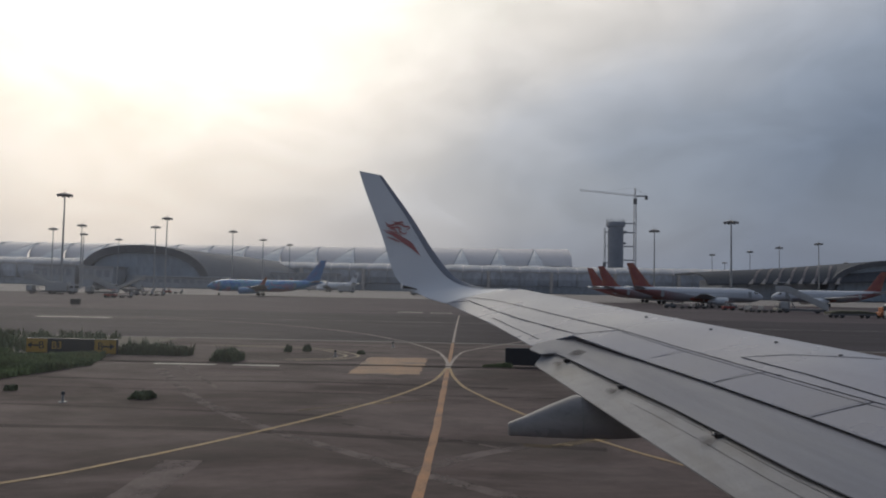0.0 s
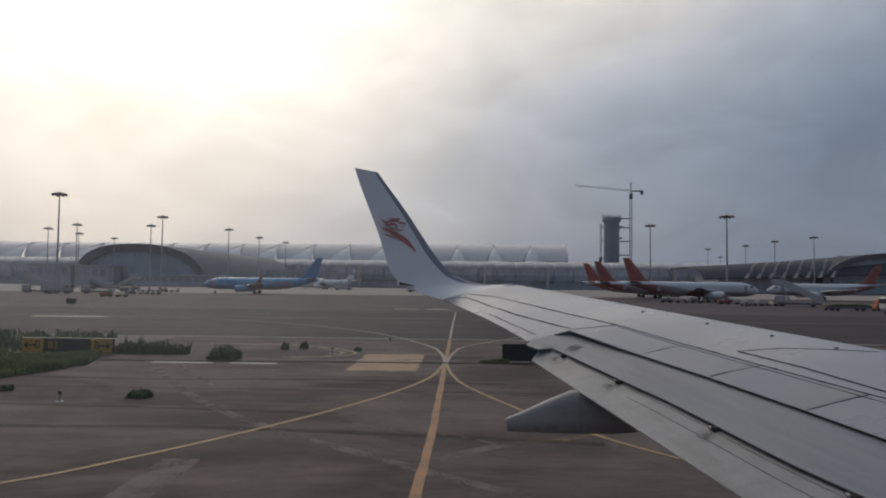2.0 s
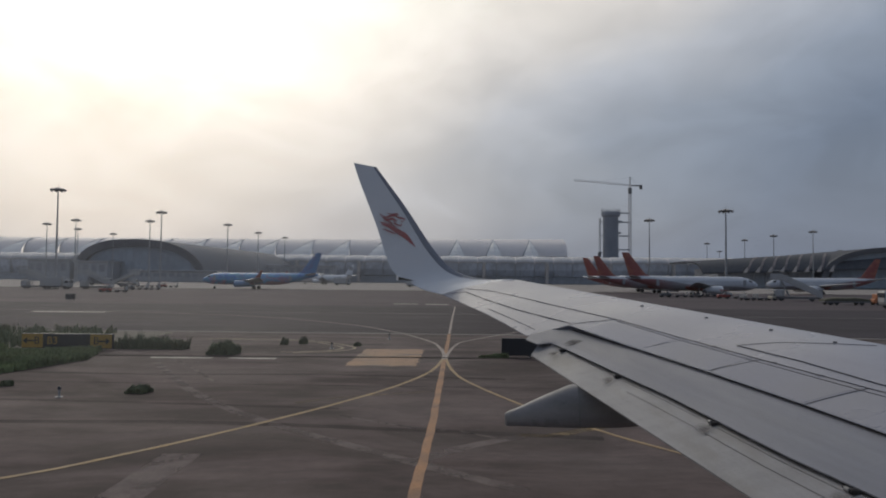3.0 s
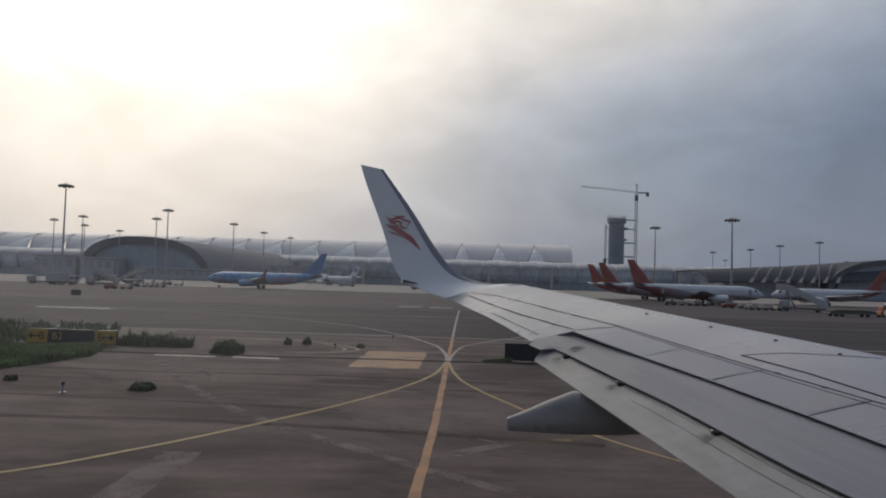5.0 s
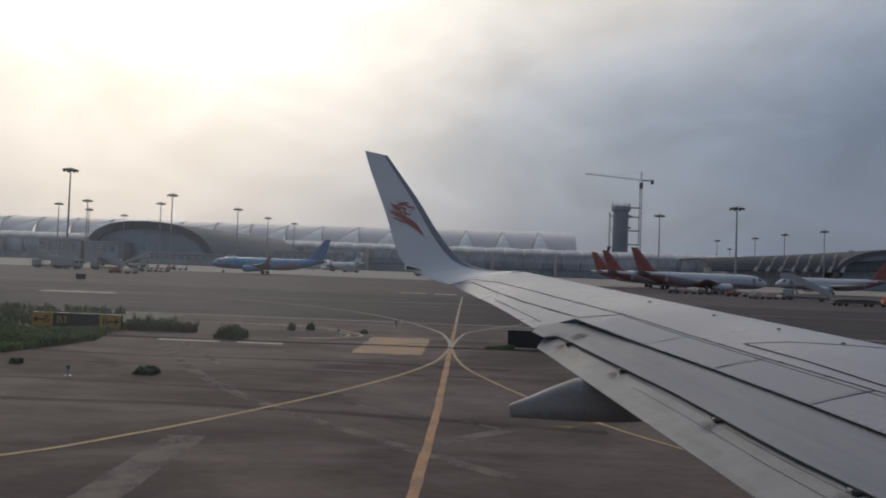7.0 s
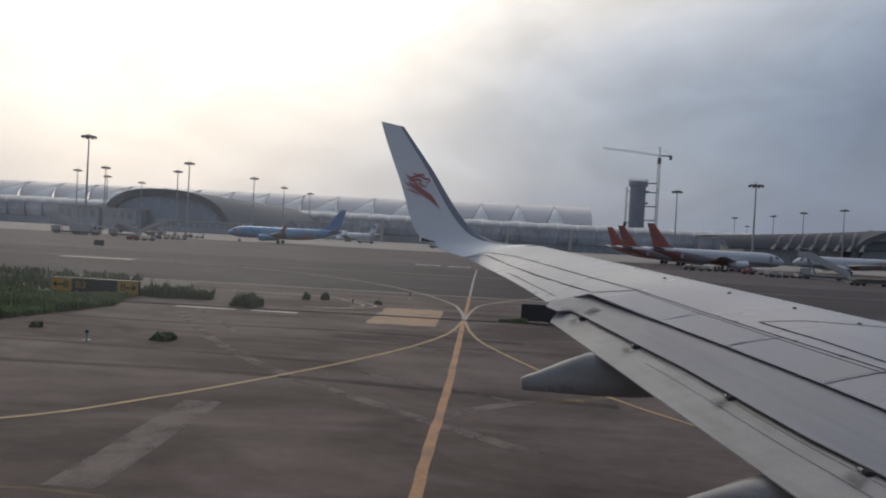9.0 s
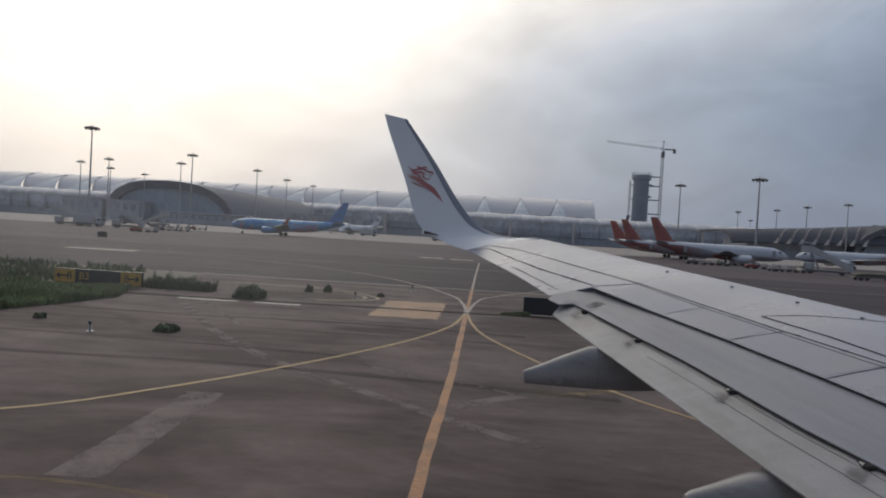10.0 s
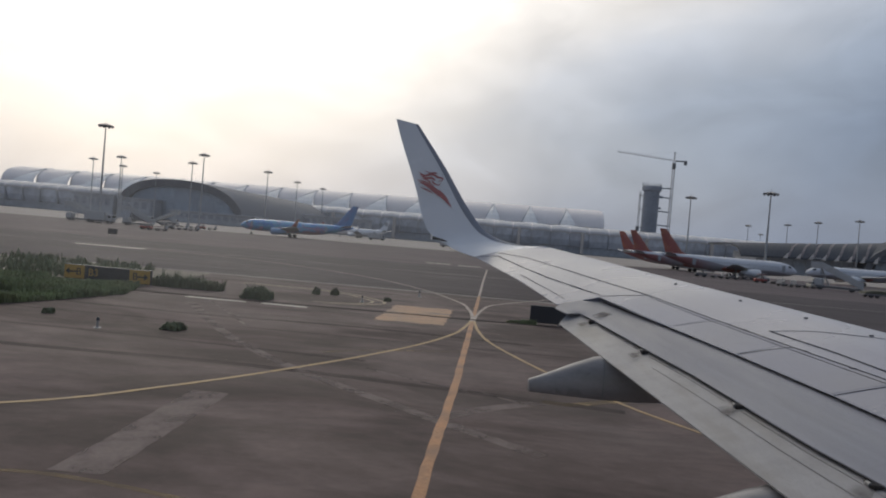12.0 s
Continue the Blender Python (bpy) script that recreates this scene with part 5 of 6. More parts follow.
def build_airliner(m, label, hull, tail, wingmat, engine, length=39.0, fin_top=12.2, winglets=True, tipmat=None):
    t = thing("airliner", m, label, "aircraft", "airliners on the apron")
    s = length / 39.0
    prof = [(0, 0.12, 3.0), (-0.5, 0.62, 3.03), (-1.4, 1.12, 3.1), (-2.8, 1.55, 3.25), (-4.6, 1.82, 3.38), (-7, 1.9, 3.42), (-24, 1.9, 3.42), (-28, 1.72, 3.65),
            (-32, 1.25, 4.15), (-35.5, 0.75, 4.65), (-37.6, 0.36, 4.95), (-38.3, 0.12, 5.05)]
    part("fuselage", Geo().loft([ring_at(x * s, r, z) for x, r, z in prof]), hull, t, "", True)
    part("cockpit_window", Geo().loft([[(-1.75 * s, y * 1.2, 3.72 + 0.1), (-2.9 * s, y * 1.42, 3.95), (-2.9 * s, y * 1.2, 4.55), (-2.1 * s, y * 1.05, 4.22)] for y in (-1.0, -0.5, 0.5, 1.0)]), DARK, t, "dark cockpit window")
    for side in (-1, 1):
        for k in range(30):
            x = (-6.0 - 0.78 * k) * s
            part("window", Geo().box(x - 0.13, side * 1.89 - 0.04, 3.78, x + 0.13, side * 1.89 + 0.04, 4.12, 0.02), BLUE_DEEP if hull is BLUE_HULL else CABIN_PANE, t)
        for x in (-4.4, -29.2):
            r = 1.84 if x > -10 else 1.62
            part("door", Geo().box(x * s - 0.42, side * r - 0.04, 2.75, x * s + 0.42, side * r + 0.04, 4.5, 0.03), GREY_HULL, t, "closed cabin door")
        wing = part("wing", foil(((-13.2 * s, side * 1.7, 2.5), (-20.6 * s, side * 1.7, 2.45)), ((-21.8 * s, side * 16.6, 3.75), (-23.4 * s, side * 16.6, 3.75)), 0.42, 0.1), wingmat, t, "", True)
        if winglets:
            part("winglet", foil(((-21.7 * s, side * 16.5, 3.75), (-23.4 * s, side * 16.5, 3.75)), ((-23.7 * s, side * 17.2, 6.2), (-24.3 * s, side * 17.2, 6.2)), 0.07, 0.03), tipmat or tail, wing, "upswept winglet")
        ex, ey, ez = -13.0 * s, side * 4.9, 1.75
        nac = part("engine", Geo().loft([[(ex + dx, ey + r * math.cos(a), ez + r * math.sin(a)) for a in np.linspace(0, 2 * math.pi, 19)[:-1]] for dx, r in
                                         ((0.9, 0.92), (1.0, 1.02), (0.6, 1.12), (-1.2, 1.14), (-2.6, 0.9), (-3.4, 0.55), (-4.2, 0.2))]), engine, t, "", True)
        part("intake", Geo().tube((ex + 0.92, ey, ez), (ex + 1.02, ey, ez), 0.86, n=18), DARK, nac, "dark engine intake")
        part("pylon", Geo().box(ex - 4.0, ey - 0.15, ez + 0.7, ex - 0.2, ey + 0.15, ez + 1.35, 0.08), wingmat, t)
        part("tailplane", foil(((-33.6 * s, side * 0.6, 4.9), (-37.2 * s, side * 0.6, 4.9)), ((-37.2 * s, side * 7.0, 5.5), (-38.6 * s, side * 7.0, 5.5)), 0.2, 0.06), wingmat, t, "", True)
        g = Geo().tube((-17.8 * s, side * 2.86, 0.55), (-17.8 * s, side * 2.6, 2.3), 0.13)
        leg = part("gear_leg", g, STEEL, t)
        for k in (-0.42, 0.42):
            part("wheel", Geo().tube((-17.8 * s, side * 2.86 + k - 0.18, 0.56), (-17.8 * s, side * 2.86 + k + 0.18, 0.56), 0.56, n=16), TYRE, leg, "black tyre", True)
        part("nose_wheel", Geo().tube((-3.9 * s, side * 0.22 - 0.1, 0.36), (-3.9 * s, side * 0.22 + 0.1, 0.36), 0.36, n=14), TYRE, t, "black tyre", True)
    part("nose_leg", Geo().tube((-3.9 * s, 0, 0.36), (-3.9 * s, 0, 1.9), 0.09), STEEL, t)
    fin = [[(-29.8 * s, 5.0), (-36.9 * s, 5.0)], [(-32.4 * s, 6.0), (-37.3 * s, 6.0)], [(-37.2 * s, fin_top - 0.1), (-39.2 * s, fin_top - 0.1)], [(-37.5 * s, fin_top), (-39.1 * s, fin_top)]]
    rings = []
    for (a, z), (b, _) in fin:
        th = 0.28 * (fin_top + 2 - z) / 9
        rings.append([(a, 0, z), (a + (b - a) * 0.15, th, z), (a + (b - a) * 0.6, th * 0.7, z), (b, 0, z), (a + (b - a) * 0.6, -th * 0.7, z), (a + (b - a) * 0.15, -th, z)])
    finob = part("fin", Geo().loft(rings), tail, t, "swept tail fin", True)
    part("belly_fairing", Geo().loft([ring_at(x * s, r, 2.55, 16, 0.55) for x, r in ((-12.2, 0.4), (-13.6, 1.75), (-16, 2.1), (-19.5, 2.1), (-22, 1.5), (-23.5, 0.4))]), hull if hull is not RED_WHITE else RED_TAIL, t, "", True)
    return t


WEST, EAST = 180, 0
build_airliner(pose(-87.5, 245.9, 0, 0, 0, WEST), "bright blue airliner with a pink-patterned belly parked on the apron", BLUE_HULL, BLUE_DEEP, GREY_HULL, ENGINE_BLUE, 40.4, 12.4, True, RED_TAIL)
build_airliner(pose(83.3, 206, 0, 0, 0, EAST), "white airliner with crimson tail and belly parked on the apron", RED_WHITE, RED_TAIL, GREY_HULL, HULL_WHITE, 37.6, 12.0, False)
build_airliner(pose(81.5, 240, 0, 0, 0, EAST), "white airliner with crimson tail parked behind another", RED_WHITE, RED_TAIL, GREY_HULL, HULL_WHITE, 37.6, 12.0, False)
build_airliner(pose(82.0, 264, 0, 0, 0, EAST), "white airliner with crimson tail parked last in the row", RED_WHITE, RED_TAIL, GREY_HULL, HULL_WHITE, 37.6, 12.0, False)
build_airliner(pose(101.8, 245, 0, 0, 0, WEST), "white airliner with crimson tail beside passenger stairs", RED_WHITE, RED_TAIL, GREY_HULL, HULL_WHITE, 37.6, 11.9, False)
build_airliner(pose(97, 160, 0, 0, 0, WEST), "white airliner with a crimson belly line near the pier", RED_WHITE, RED_TAIL, GREY_HULL, HULL_WHITE, 37.6, 11.6, False)
small = build_airliner(pose(-93, 420, 0, 0, 0, WEST - 8), "small white airliner with a dark disc on its tail", HULL_WHITE, HULL_WHITE, GREY_HULL, HULL_WHITE, 33.0, 11.5)
for side in (-1, 1):
    part("tail_disc", Geo().tube((-30.9, side * 0.12, 9.2), (-30.9, side * 0.3, 9.2), 1.15, n=18), GREY_HULL, small, "grey disc on the fin")

# ---------------------------------------------------------------- ground vehicles


def wheels(t, xs, half, r=0.45):
    for x in xs:
        for s in (-1, 1):
            part("wheel", Geo().tube((x, s * half - 0.14, r), (x, s * half + 0.14, r), r, n=14), TYRE, t, "black tyre", True)


def build_stairs_truck(m, label="white passenger stairs truck on the apron"):
    t = thing("stairs_truck", m, label, "truck", "ground vehicles")
    part("chassis", Geo().box(-4.5, -1.1, 0.45, 4.5, 1.1, 0.95, 0.08), TRUCK_GREY, t)
    cab = part("cab", Geo().box(2.6, -1.1, 0.9, 4.6, 1.1, 2.5, 0.2), TRUCK_WHITE, t, "white cab")
    part("windscreen", Geo().box(4.4, -0.95, 1.6, 4.63, 0.95, 2.3, 0.04), DARK, cab, "dark windscreen")
    part("stair_flight", Geo().slab([[(-5.0, -1.0, 1.0), (-5.0, 1.0, 1.0)], [(3.0, -1.0, 4.9), (3.0, 1.0, 4.9)], [(5.2, -1.0, 4.9), (5.2, 1.0, 4.9)]], 0.35), TRUCK_WHITE, t, "white stair flight")
    for s in (-1, 1):
        part("side_panel", Geo().slab([[(-5.0, s * 1.05, 1.0), (-5.0, s * 1.05, 2.0)], [(3.0, s * 1.05, 4.9), (3.0, s * 1.05, 6.0)], [(5.2, s * 1.05, 4.9), (5.2, s * 1.05, 6.0)]], 0.06, (0, s, 0)), TRUCK_WHITE, t, "dusty white side panel")
        part("prop", Geo().tube((1.5, s * 0.8, 0.9), (3.2, s * 0.8, 4.6), 0.09), STEEL, t)
    part("canopy", Geo().box(3.0, -1.15, 6.6, 5.6, 1.15, 6.75, 0.04), TRUCK_WHITE, t)
    for x in (3.1, 5.1):
        for s in (-1, 1):
            part("post", Geo().tube((x, s * 1.05, 5.9), (x, s * 1.05, 6.65), 0.05, n=6), STEEL, t)
    wheels(t, (-3.0, 3.2), 0.95)
    return t


def build_box_truck(m, body, label):
    t = thing("box_truck", m, label, "truck", "ground vehicles")
    part("chassis", Geo().box(-4.2, -1.1, 0.5, 4.4, 1.1, 0.95, 0.06), TRUCK_GREY, t)
    cab = part("cab", Geo().box(2.5, -1.15, 0.8, 4.6, 1.15, 2.9, 0.25), TRUCK_WHITE, t, "white cab")
    part("windscreen", Geo().box(4.42, -1.0, 1.8, 4.64, 1.0, 2.6, 0.04), DARK, cab, "dark windscreen")
    part("side_window", Geo().box(3.1, -1.18, 1.8, 4.1, 1.18, 2.5, 0.04), DARK, cab)
    part("cargo_box", Geo().box(-4.3, -1.25, 1.0, 2.2, 1.25, 3.6, 0.1), body, t, "dusty cargo box")
    wheels(t, (-2.8, 3.2), 1.0, 0.5)
    return t


def build_tug(m, body, carts, label):
    t = thing("baggage_tug", m, label, "vehicle", "ground vehicles")
    part("body", Geo().box(-1.4, -0.75, 0.35, 1.4, 0.75, 1.0, 0.12), body, t)
    part("seat_back", Geo().box(-0.7, -0.6, 1.0, -0.4, 0.6, 1.5, 0.06), TRUCK_GREY, t)
    part("roof", Geo().box(-1.0, -0.75, 1.95, 0.5, 0.75, 2.05, 0.03), body, t)
    for x in (-0.9, 0.4):
        for s in (-0.7, 0.7):
            part("post", Geo().tube((x, s, 1.0), (x, s, 1.98), 0.04, n=6), STEEL, t)
    wheels(t, (-0.9, 0.9), 0.7, 0.32)
    for k in range(carts):
        x = -4.0 - 3.6 * k
        c = part("cart", Geo().box(x - 1.4, -0.8, 0.45, x + 1.4, 0.8, 0.65, 0.05), TRUCK_GREY, t, "flat grey baggage cart")
        part("rail", Geo().box(x - 1.4, -0.8, 0.65, x - 1.3, 0.8, 1.5, 0.03), STEEL, c)
        part("drawbar", Geo().tube((x + 1.4, 0, 0.5), (x + 2.4, 0, 0.5), 0.05, n=6), STEEL, c)
        wheels(t, (x - 1.0, x + 1.0), 0.7, 0.25)
    return t


build_stairs_truck(pose(-127.5, 217, 0, 0, 0, 180))
build_box_truck(pose(-119.5, 213, 0, 0, 0, 0), TRUCK_WHITE, "dusty white box truck between the stairs trucks")
build_stairs_truck(pose(-110, 218, 0, 0, 0, 180))
build_tug(pose(-88.5, 180, 0, 0, 0, 180), TRUCK_RED, 1, "dull red baggage tug with one cart")
build_tug(pose(-98, 214, 0, 0, 0, 180), TRUCK_GREY, 2, "grey baggage tug pulling two carts")
build_tug(pose(-107, 260, 0, 0, 0, 180), TRUCK_RED, 1, "small red tug before the terminal")
build_box_truck(pose(-150, 300, 0, 0, 0, 10), TRUCK_GREY, "grey box truck before the hall")
build_stairs_truck(pose(-141, 305, 0, 0, 0, 0), "white passenger stairs truck before the hall")
build_tug(pose(-122, 262, 0, 0, 0, 180), TRUCK_GREY, 3, "grey tug with a short train of carts")
build_box_truck(pose(-62, 382, 0, 0, 0, 0), TRUCK_WHITE, "white van truck near the small airliner")
build_stairs_truck(pose(74.5, 163, 0, 0, 0, 148), "dusty passenger stairs truck beside the crimson-tailed airliners")
build_tug(pose(70.5, 165, 0, 0, 0, 20), TRUCK_CREAM, 2, "cream tug with flat carts at an airliner's nose")
build_tug(pose(72, 199, 0, 0, 0, 0), TRUCK_WHITE, 2, "white tug with baggage carts under the wing")
build_tug(pose(63, 176, 0, 0, 0, 180), TRUCK_RED, 1, "red tug beside the parked airliner")
build_box_truck(pose(-20, 330, 0, 0, 0, 0), TRUCK_WHITE, "white truck on the pale apron")
build_box_truck(pose(26, 300, 0, 0, 0, 0), TRUCK_GREY, "long grey truck on the pale apron")

build_box_truck(pose(73.5, 121, 0, 0, 0, 180), TRUCK_WHITE, "white box truck with a dusty cabin on the dark apron")
build_tug(pose(52, 186, 0, 0, 0, 180), TRUCK_GREY, 2, "grey tug with carts under a parked airliner")


def build_trailer(m, label):
    """A long low trailer under an olive cover, with its orange tractor."""
    t = thing("flat_trailer", m, label, "trailer", "ground vehicles")
    part("bed", Geo().box(-4.6, -1.1, 0.45, 4.4, 1.1, 0.7, 0.06), TRUCK_GREY, t)
    rows = [[(x, y, 0.72 + h * (1 - (y / 1.25) ** 2 * 0.35)) for y in (-1.05, -0.6, 0, 0.6, 1.05)] for x, h in
            ((-4.5, 0.35), (-3.4, 0.62), (-2.0, 0.74), (-0.4, 0.66), (1.2, 0.78), (2.8, 0.64), (4.2, 0.38))]
    part("cover", Geo().slab(rows, lambda i, j: rows[i][j][2] - 0.70), OLIVE, t, "sagging olive cover", True)
    wheels(t, (-3.4, -2.2, 2.6), 0.9, 0.36)
    cab = part("tractor", Geo().box(5.2, -0.85, 0.35, 8.0, 0.85, 1.2, 0.15), TRUCK_ORANGE, t, "dull orange tractor")
    part("cab", Geo().box(5.6, -0.75, 1.2, 7.0, 0.75, 2.1, 0.12), TRUCK_ORANGE, cab)
    part("windscreen", Geo().box(6.9, -0.65, 1.35, 7.04, 0.65, 1.95, 0.03), DARK, cab, "dark windscreen")
    part("drawbar", Geo().tube((4.4, 0, 0.5), (5.3, 0, 0.5), 0.06, n=6), STEEL, t)
    wheels(t, (5.8, 7.4), 0.8, 0.38)
    return t


build_trailer(pose(72, 138, 0, 0, 0, 4), "olive-covered flat trailer behind a dull orange tractor")
g = Geo().box(-66.4, 121.2, 0.2, -64.8, 121.6, 1.15, 0.05)
b = thing("marker_board", pose(0, 0, 0), "small dark marker board standing on the asphalt", "sign")
part("panel", g, SIGN_BLACK, b)
for x in (-66.1, -65.1):
    part("leg", Geo().tube((x, 121.4, 0), (x, 121.4, 0.25), 0.05, n=6), STEEL, b)

# ---------------------------------------------------------------- taxiway sign, grass island and weeds
SX = 26.0          # the island's offset along the taxiway


def letters(text, size, x, y, z, material, parent):
    c = bpy.data.curves.new("writing", "FONT")
    c.body, c.size, c.extrude, c.align_x, c.align_y = text, size, 0.006, "CENTER", "CENTER"
    ob = bpy.data.objects.new("writing", c)
    scene.collection.objects.link(ob)
    bpy.context.view_layer.update()
    me = bpy.data.meshes.new_from_object(ob.evaluated_get(bpy.context.evaluated_depsgraph_get()))
    bpy.data.objects.remove(ob)
    me.transform(Matrix.Rotation(math.pi / 2, 4, "X"))
    me.transform(Matrix.Translation((x, y, z)))
    me.materials.clear()
    me.materials.append(material)
    o = new("writing", me)
    o.parent = parent
    return o


def arrow(x, z, d, y, material, parent):
    pts = [(-0.34, -0.045), (0.1, -0.045), (0.1, -0.2), (0.36, 0), (0.1, 0.2), (0.1, 0.045), (-0.34, 0.045)]
    front = [(x + d * px, y, z + pz) for px, pz in pts]
    back = [(a, b + 0.01, c) for a, b, c in front]
    n = len(pts)
    part("arrow", Geo().add(front + back, [tuple(range(n)), tuple(range(2 * n - 1, n - 1, -1))] + [(i, (i + 1) % n, n + (i + 1) % n, n + i) for i in range(n)]), material, parent)


def build_sign():
    t = thing("taxiway_sign", pose(-51.7 + SX, 42.3, 0), "yellow and black taxiway sign half sunk in weeds", "sign")
    w = 5.4
    part("cabinet", Geo().box(0, 0, 0.06, w, 0.25, 0.92, 0.03), SIGN_BLACK, t)
    a = part("panel", Geo().box(0.03, -0.02, 0.1, 1.28, 0.0, 0.89), SIGN_YELLOW, t, "yellow panel")
    b = part("panel", Geo().box(1.30, -0.018, 0.1, 4.08, 0.0, 0.89), SIGN_BLACK, t, "black panel")
    c = part("panel", Geo().box(4.10, -0.02, 0.1, 5.37, 0.0, 0.89), SIGN_YELLOW, t, "yellow panel")
    arrow(0.45, 0.5, -1, -0.032, SIGN_BLACK, a)
    letters("B", 0.62, 0.93, -0.026, 0.5, SIGN_BLACK, a)
    letters("B3", 0.62, 1.85, -0.026, 0.5, SIGN_YELLOW, b)
    letters("B", 0.62, 4.45, -0.026, 0.5, SIGN_BLACK, c)
    arrow(4.92, 0.5, 1, -0.032, SIGN_BLACK, c)
    for x in (0.5, 1.9, 3.5, 4.9):
        part("leg", Geo().tube((x, 0.12, 0), (x, 0.12, 0.1), 0.05, n=6), STEEL, t)


build_sign()
rnd = random.Random(5)


def blades(g, x, y, h, n, spread, z=0.0):
    """A tuft of narrow bent blades."""
    for _ in range(n):
        a, l = rnd.uniform(0, 6.283), h * rnd.uniform(0.55, 1.15)
        bx, by = x + rnd.uniform(-spread, spread), y + rnd.uniform(-spread, spread)
        dx, dy, w = math.cos(a), math.sin(a), rnd.uniform(0.02, 0.055)
        o = rnd.uniform(0.1, 0.45) * l
        k = len(g.v)
        g.v += [(bx - dy * w, by + dx * w, z), (bx + dy * w, by - dx * w, z),
                (bx + dx * o * 0.4 + dy * w, by + dy * o * 0.4 - dx * w, z + l * 0.6), (bx + dx * o * 0.4 - dy * w, by + dy * o * 0.4 + dx * w, z + l * 0.6),
                (bx + dx * o, by + dy * o, z + l)]
        g.f += [(k, k + 1, k + 2, k + 3), (k + 3, k + 2, k + 4)]


def leafy(g, cx, cy, lx, ly, h, n):
    """A shrubby clump: many small leaves filling an uneven mound."""
    for _ in range(n):
        u, v = rnd.uniform(-1, 1), rnd.uniform(-1, 1)
        top = h * (0.72 + 0.28 * noise.noise((cx * 0.7 + u * lx * 1.3, cy + v * ly, 3.0))) * (1 - 0.35 * max(abs(u), abs(v)) ** 4)
        z = top * rnd.random() ** 0.6
        x, y = cx + u * lx, cy + v * ly
        s = rnd.uniform(0.03, 0.085)
        a, b = rnd.uniform(0, 6.283), rnd.uniform(-0.9, 0.9)
        p = Vector((math.cos(a), math.sin(a), b)).normalized()
        q = p.orthogonal().normalized()
        k = len(g.v)
        c = Vector((x, y, z + 0.02))
        g.v += [tuple(c - p * s), tuple(c + q * s * 0.5), tuple(c + p * s), tuple(c - q * s * 0.5)]
        g.f.append((k, k + 1, k + 2, k + 3))


g = Geo()
outline = [(-120, 27.5), (-47.5 + SX, 27.2), (-46.3 + SX, 31), (-45.2 + SX, 37), (-46.5 + SX, 41.6), (-48 + SX, 56), (-120, 56.5)]
n = len(outline)
g.add([(x, y, 0.02) for x, y in outline] + [(x, y, -0.2) for x, y in outline], [tuple(range(n))] + [(i, n + i, n + (i + 1) % n, (i + 1) % n) for i in range(n)])
tagged(part("soil_ground", g, SOIL), "bare soil under the weeds beside the taxiway", "ground", "", "structure")

g = Geo()
for _ in range(15000):
    y = rnd.uniform(27.6, 41.9)
    edge = lerp_list(y, (27.2, 31, 37, 42), (-47.6, -46.3, -45.2, -46.6)) + SX
    x = edge - abs(rnd.gauss(0, 1)) * 9
    if noise.noise((x * 0.35, y * 0.35, 0)) < -0.32:
        continue
    if y > 40.5 and -52.2 + SX < x < -46 + SX and rnd.random() < 0.8:
        continue
    h = 0.22 + 0.5 * max(0, 0.4 + noise.noise((x * 0.22, y * 0.3, 7))) - (0.15 if y > 38 else 0)
    blades(g, x, y, max(0.12, h), 5, 0.12, 0.02)
tagged(part("grass", g, LEAF), "rank green weeds and grass beside the taxiway", "grass", "", "stuff")
g = Geo()
for _ in range(4000):
    x, y = rnd.uniform(-100, -51.0 + SX), rnd.uniform(43, 56)
    if noise.noise((x * 0.25, y * 0.3, 5)) > -0.25:
        blades(g, x, y, rnd.uniform(0.3, 0.7), 5, 0.15, 0.02)
tagged(part("grass", g, LEAF_DARK), "dark weeds behind the taxiway sign", "grass", "", "stuff")
g = Geo()
for _ in range(420):
    x, y = rnd.uniform(-80, -46 + SX), rnd.choice((22.6, 23.2, 24.4)) + rnd.gauss(0, 0.25)
    blades(g, x, y, rnd.uniform(0.15, 0.65), rnd.randint(4, 12), 0.1)
tagged(part("grass", g, LEAF_DARK), "sparse weeds in the joint of the concrete", "grass", "", "stuff")


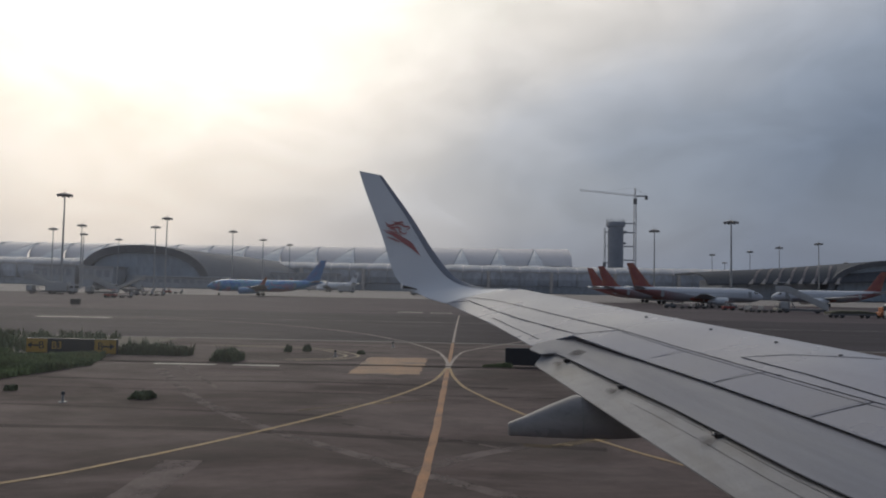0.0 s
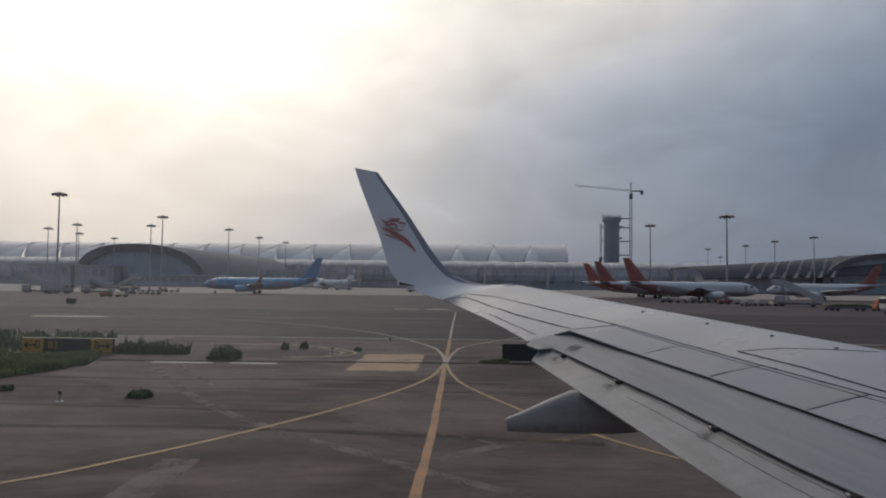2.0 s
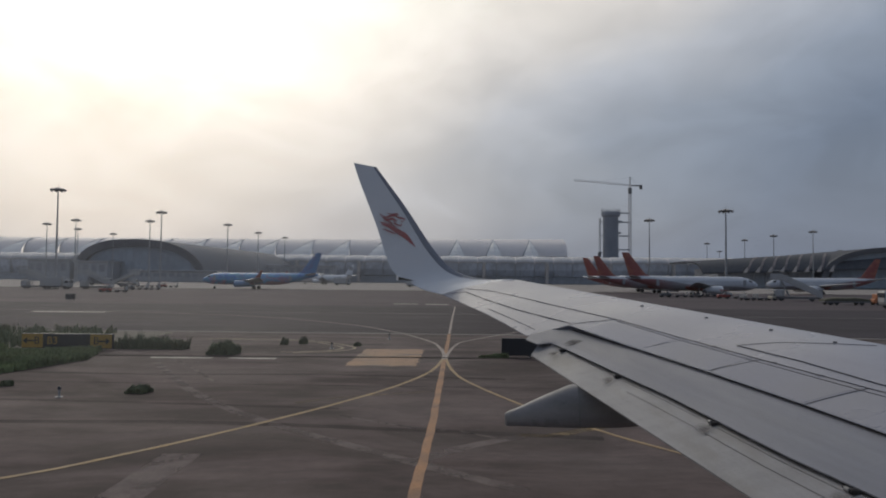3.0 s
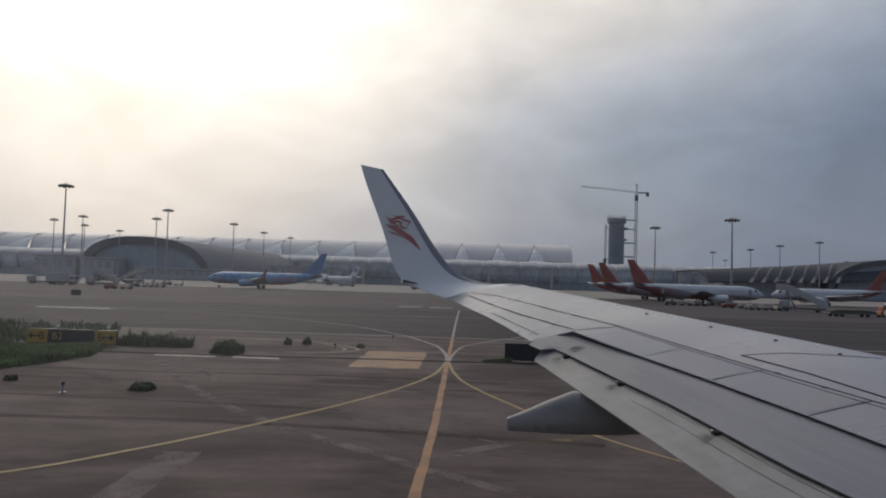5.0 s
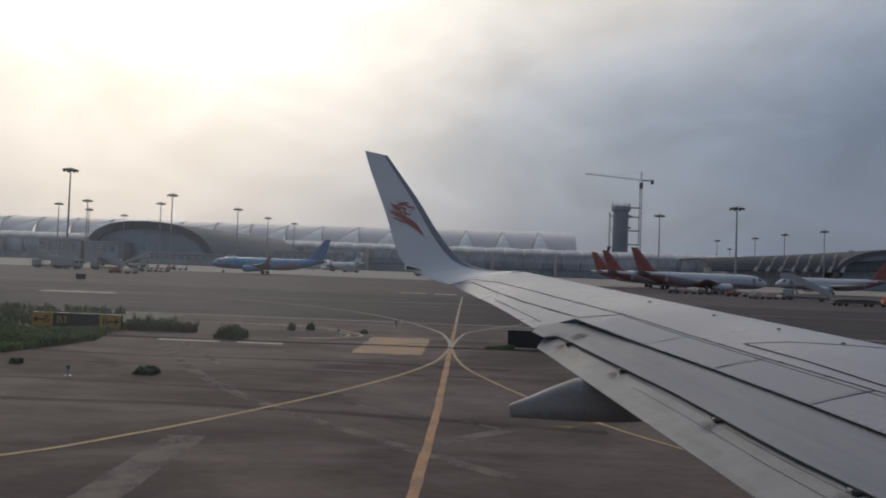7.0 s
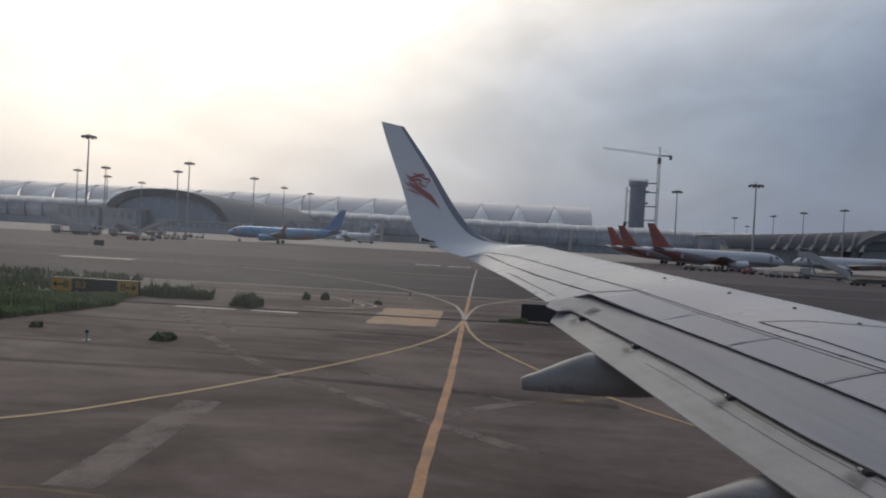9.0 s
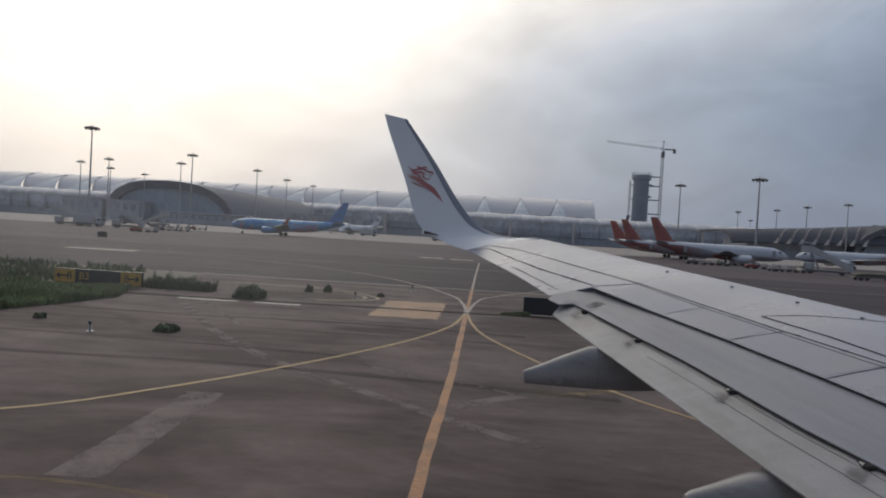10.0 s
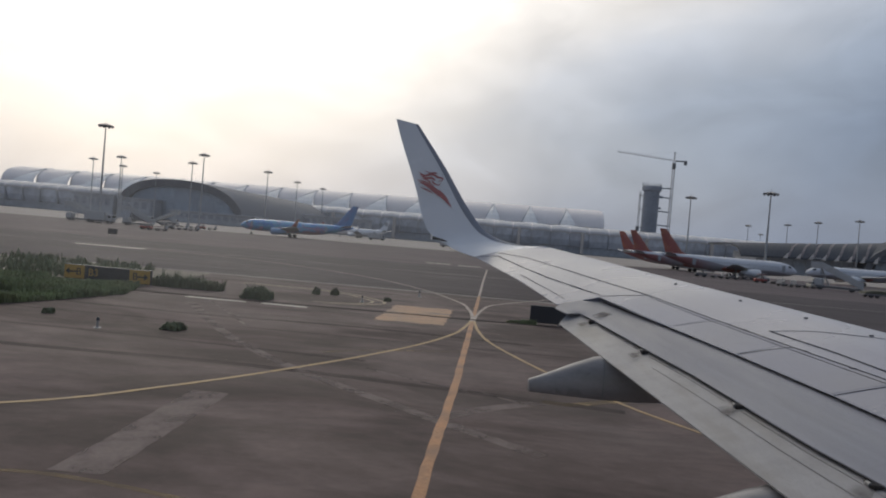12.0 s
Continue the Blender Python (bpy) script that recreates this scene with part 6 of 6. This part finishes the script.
def build_hedge(name, x, y, lx, ly, h, n, label):
    """A stand of tall weeds: blades of uneven height with leaves among them."""
    g = Geo()
    for _ in range(n // 14):
        u, v = rnd.uniform(-1, 1), rnd.uniform(-1, 1)
        hh = h * (0.65 + 0.55 * noise.noise(((x + u * lx) * 1.4, y + v, 9.0))) * (1 - 0.45 * abs(u) ** 3) * (rnd.uniform(0.55, 1.05) if rnd.random() < 0.88 else rnd.uniform(1.1, 1.5))
        blades(g, u * lx, v * ly, max(0.1, hh), 5, 0.10)
    leafy(g, 0, 0, lx * 0.95, ly * 0.9, h * 0.8, n // 2)
    t = thing(name, pose(x, y, 0), label, "bush")
    part("foliage", g, LEAF_DARK, t)
    g = Geo()
    for _ in range(14):
        a, b = rnd.uniform(-lx, lx) * 0.8, rnd.uniform(-ly, ly) * 0.7
        g.tube((a, b, 0), (a + rnd.uniform(-0.1, 0.1), b, h * 0.7), 0.015, 0.006, 5)
    part("stem", g, SOIL, t)


build_hedge("hedge", -44.5 + SX, 43.4, 2.2, 0.5, 0.95, 7000, "dark green weedy hedge beside the taxiway sign")
build_hedge("bush", -39.3 + SX, 40.9, 0.75, 0.6, 1.05, 3500, "dark green bush growing from the concrete")
build_hedge("bush", -38.0 + SX, 27.2, 0.35, 0.3, 0.4, 700, "low green weed clump on the concrete")
for x, y, h in ((-37.3, 47.0, 0.6), (-36.2, 47.6, 0.75), (-32.5, 46.5, 0.35), (-43.8, 28.4, 0.3)):
    build_hedge("bush", x + SX, y, 0.18, 0.15, h, 260, "small weed clump in a pavement joint")

# the back of another sign, half behind the wing, with grass at its foot
t = thing("taxiway_sign", pose(2.35, 40.9, 0), "black back of a taxiway sign standing in short grass", "sign")
part("cabinet", Geo().box(0, 0, 0.08, 3.3, 0.25, 1.05, 0.03), SIGN_BLACK, t)
for x in (0.4, 1.6, 2.9):
    part("leg", Geo().tube((x, 0.12, 0), (x, 0.12, 0.1), 0.05, n=6), STEEL, t)

g = Geo()
for _ in range(260):
    u = rnd.random()
    blades(g, 1.15 + 1.5 * u, 40.75 + rnd.uniform(-0.25, 0.3), rnd.uniform(0.06, 0.2) * (0.5 + u), 5, 0.08)
tagged(part("grass", g, LEAF), "short green grass at the foot of the black sign", "grass", "", "stuff")


def build_edge_light(x, y):
    t = thing("taxiway_light", pose(x, y, 0), "small taxiway edge light on a short post", "lamp", "taxiway edge lights")
    part("post", Geo().tube((0, 0, 0), (0, 0, 0.28), 0.04, n=8), STEEL, t)
    part("globe", Geo().tube((0, 0, 0.28), (0, 0, 0.40), 0.07, 0.045, 10), DARK, t, "dark lens", True)
    part("foot", Geo().tube((0, 0, 0), (0, 0, 0.03), 0.14, n=10), STEEL, t)


for x, y in ((-40.3 + SX, 25.9), (-33.8 + SX, 44.5), (-31 + SX, 52)):
    build_edge_light(x, y)
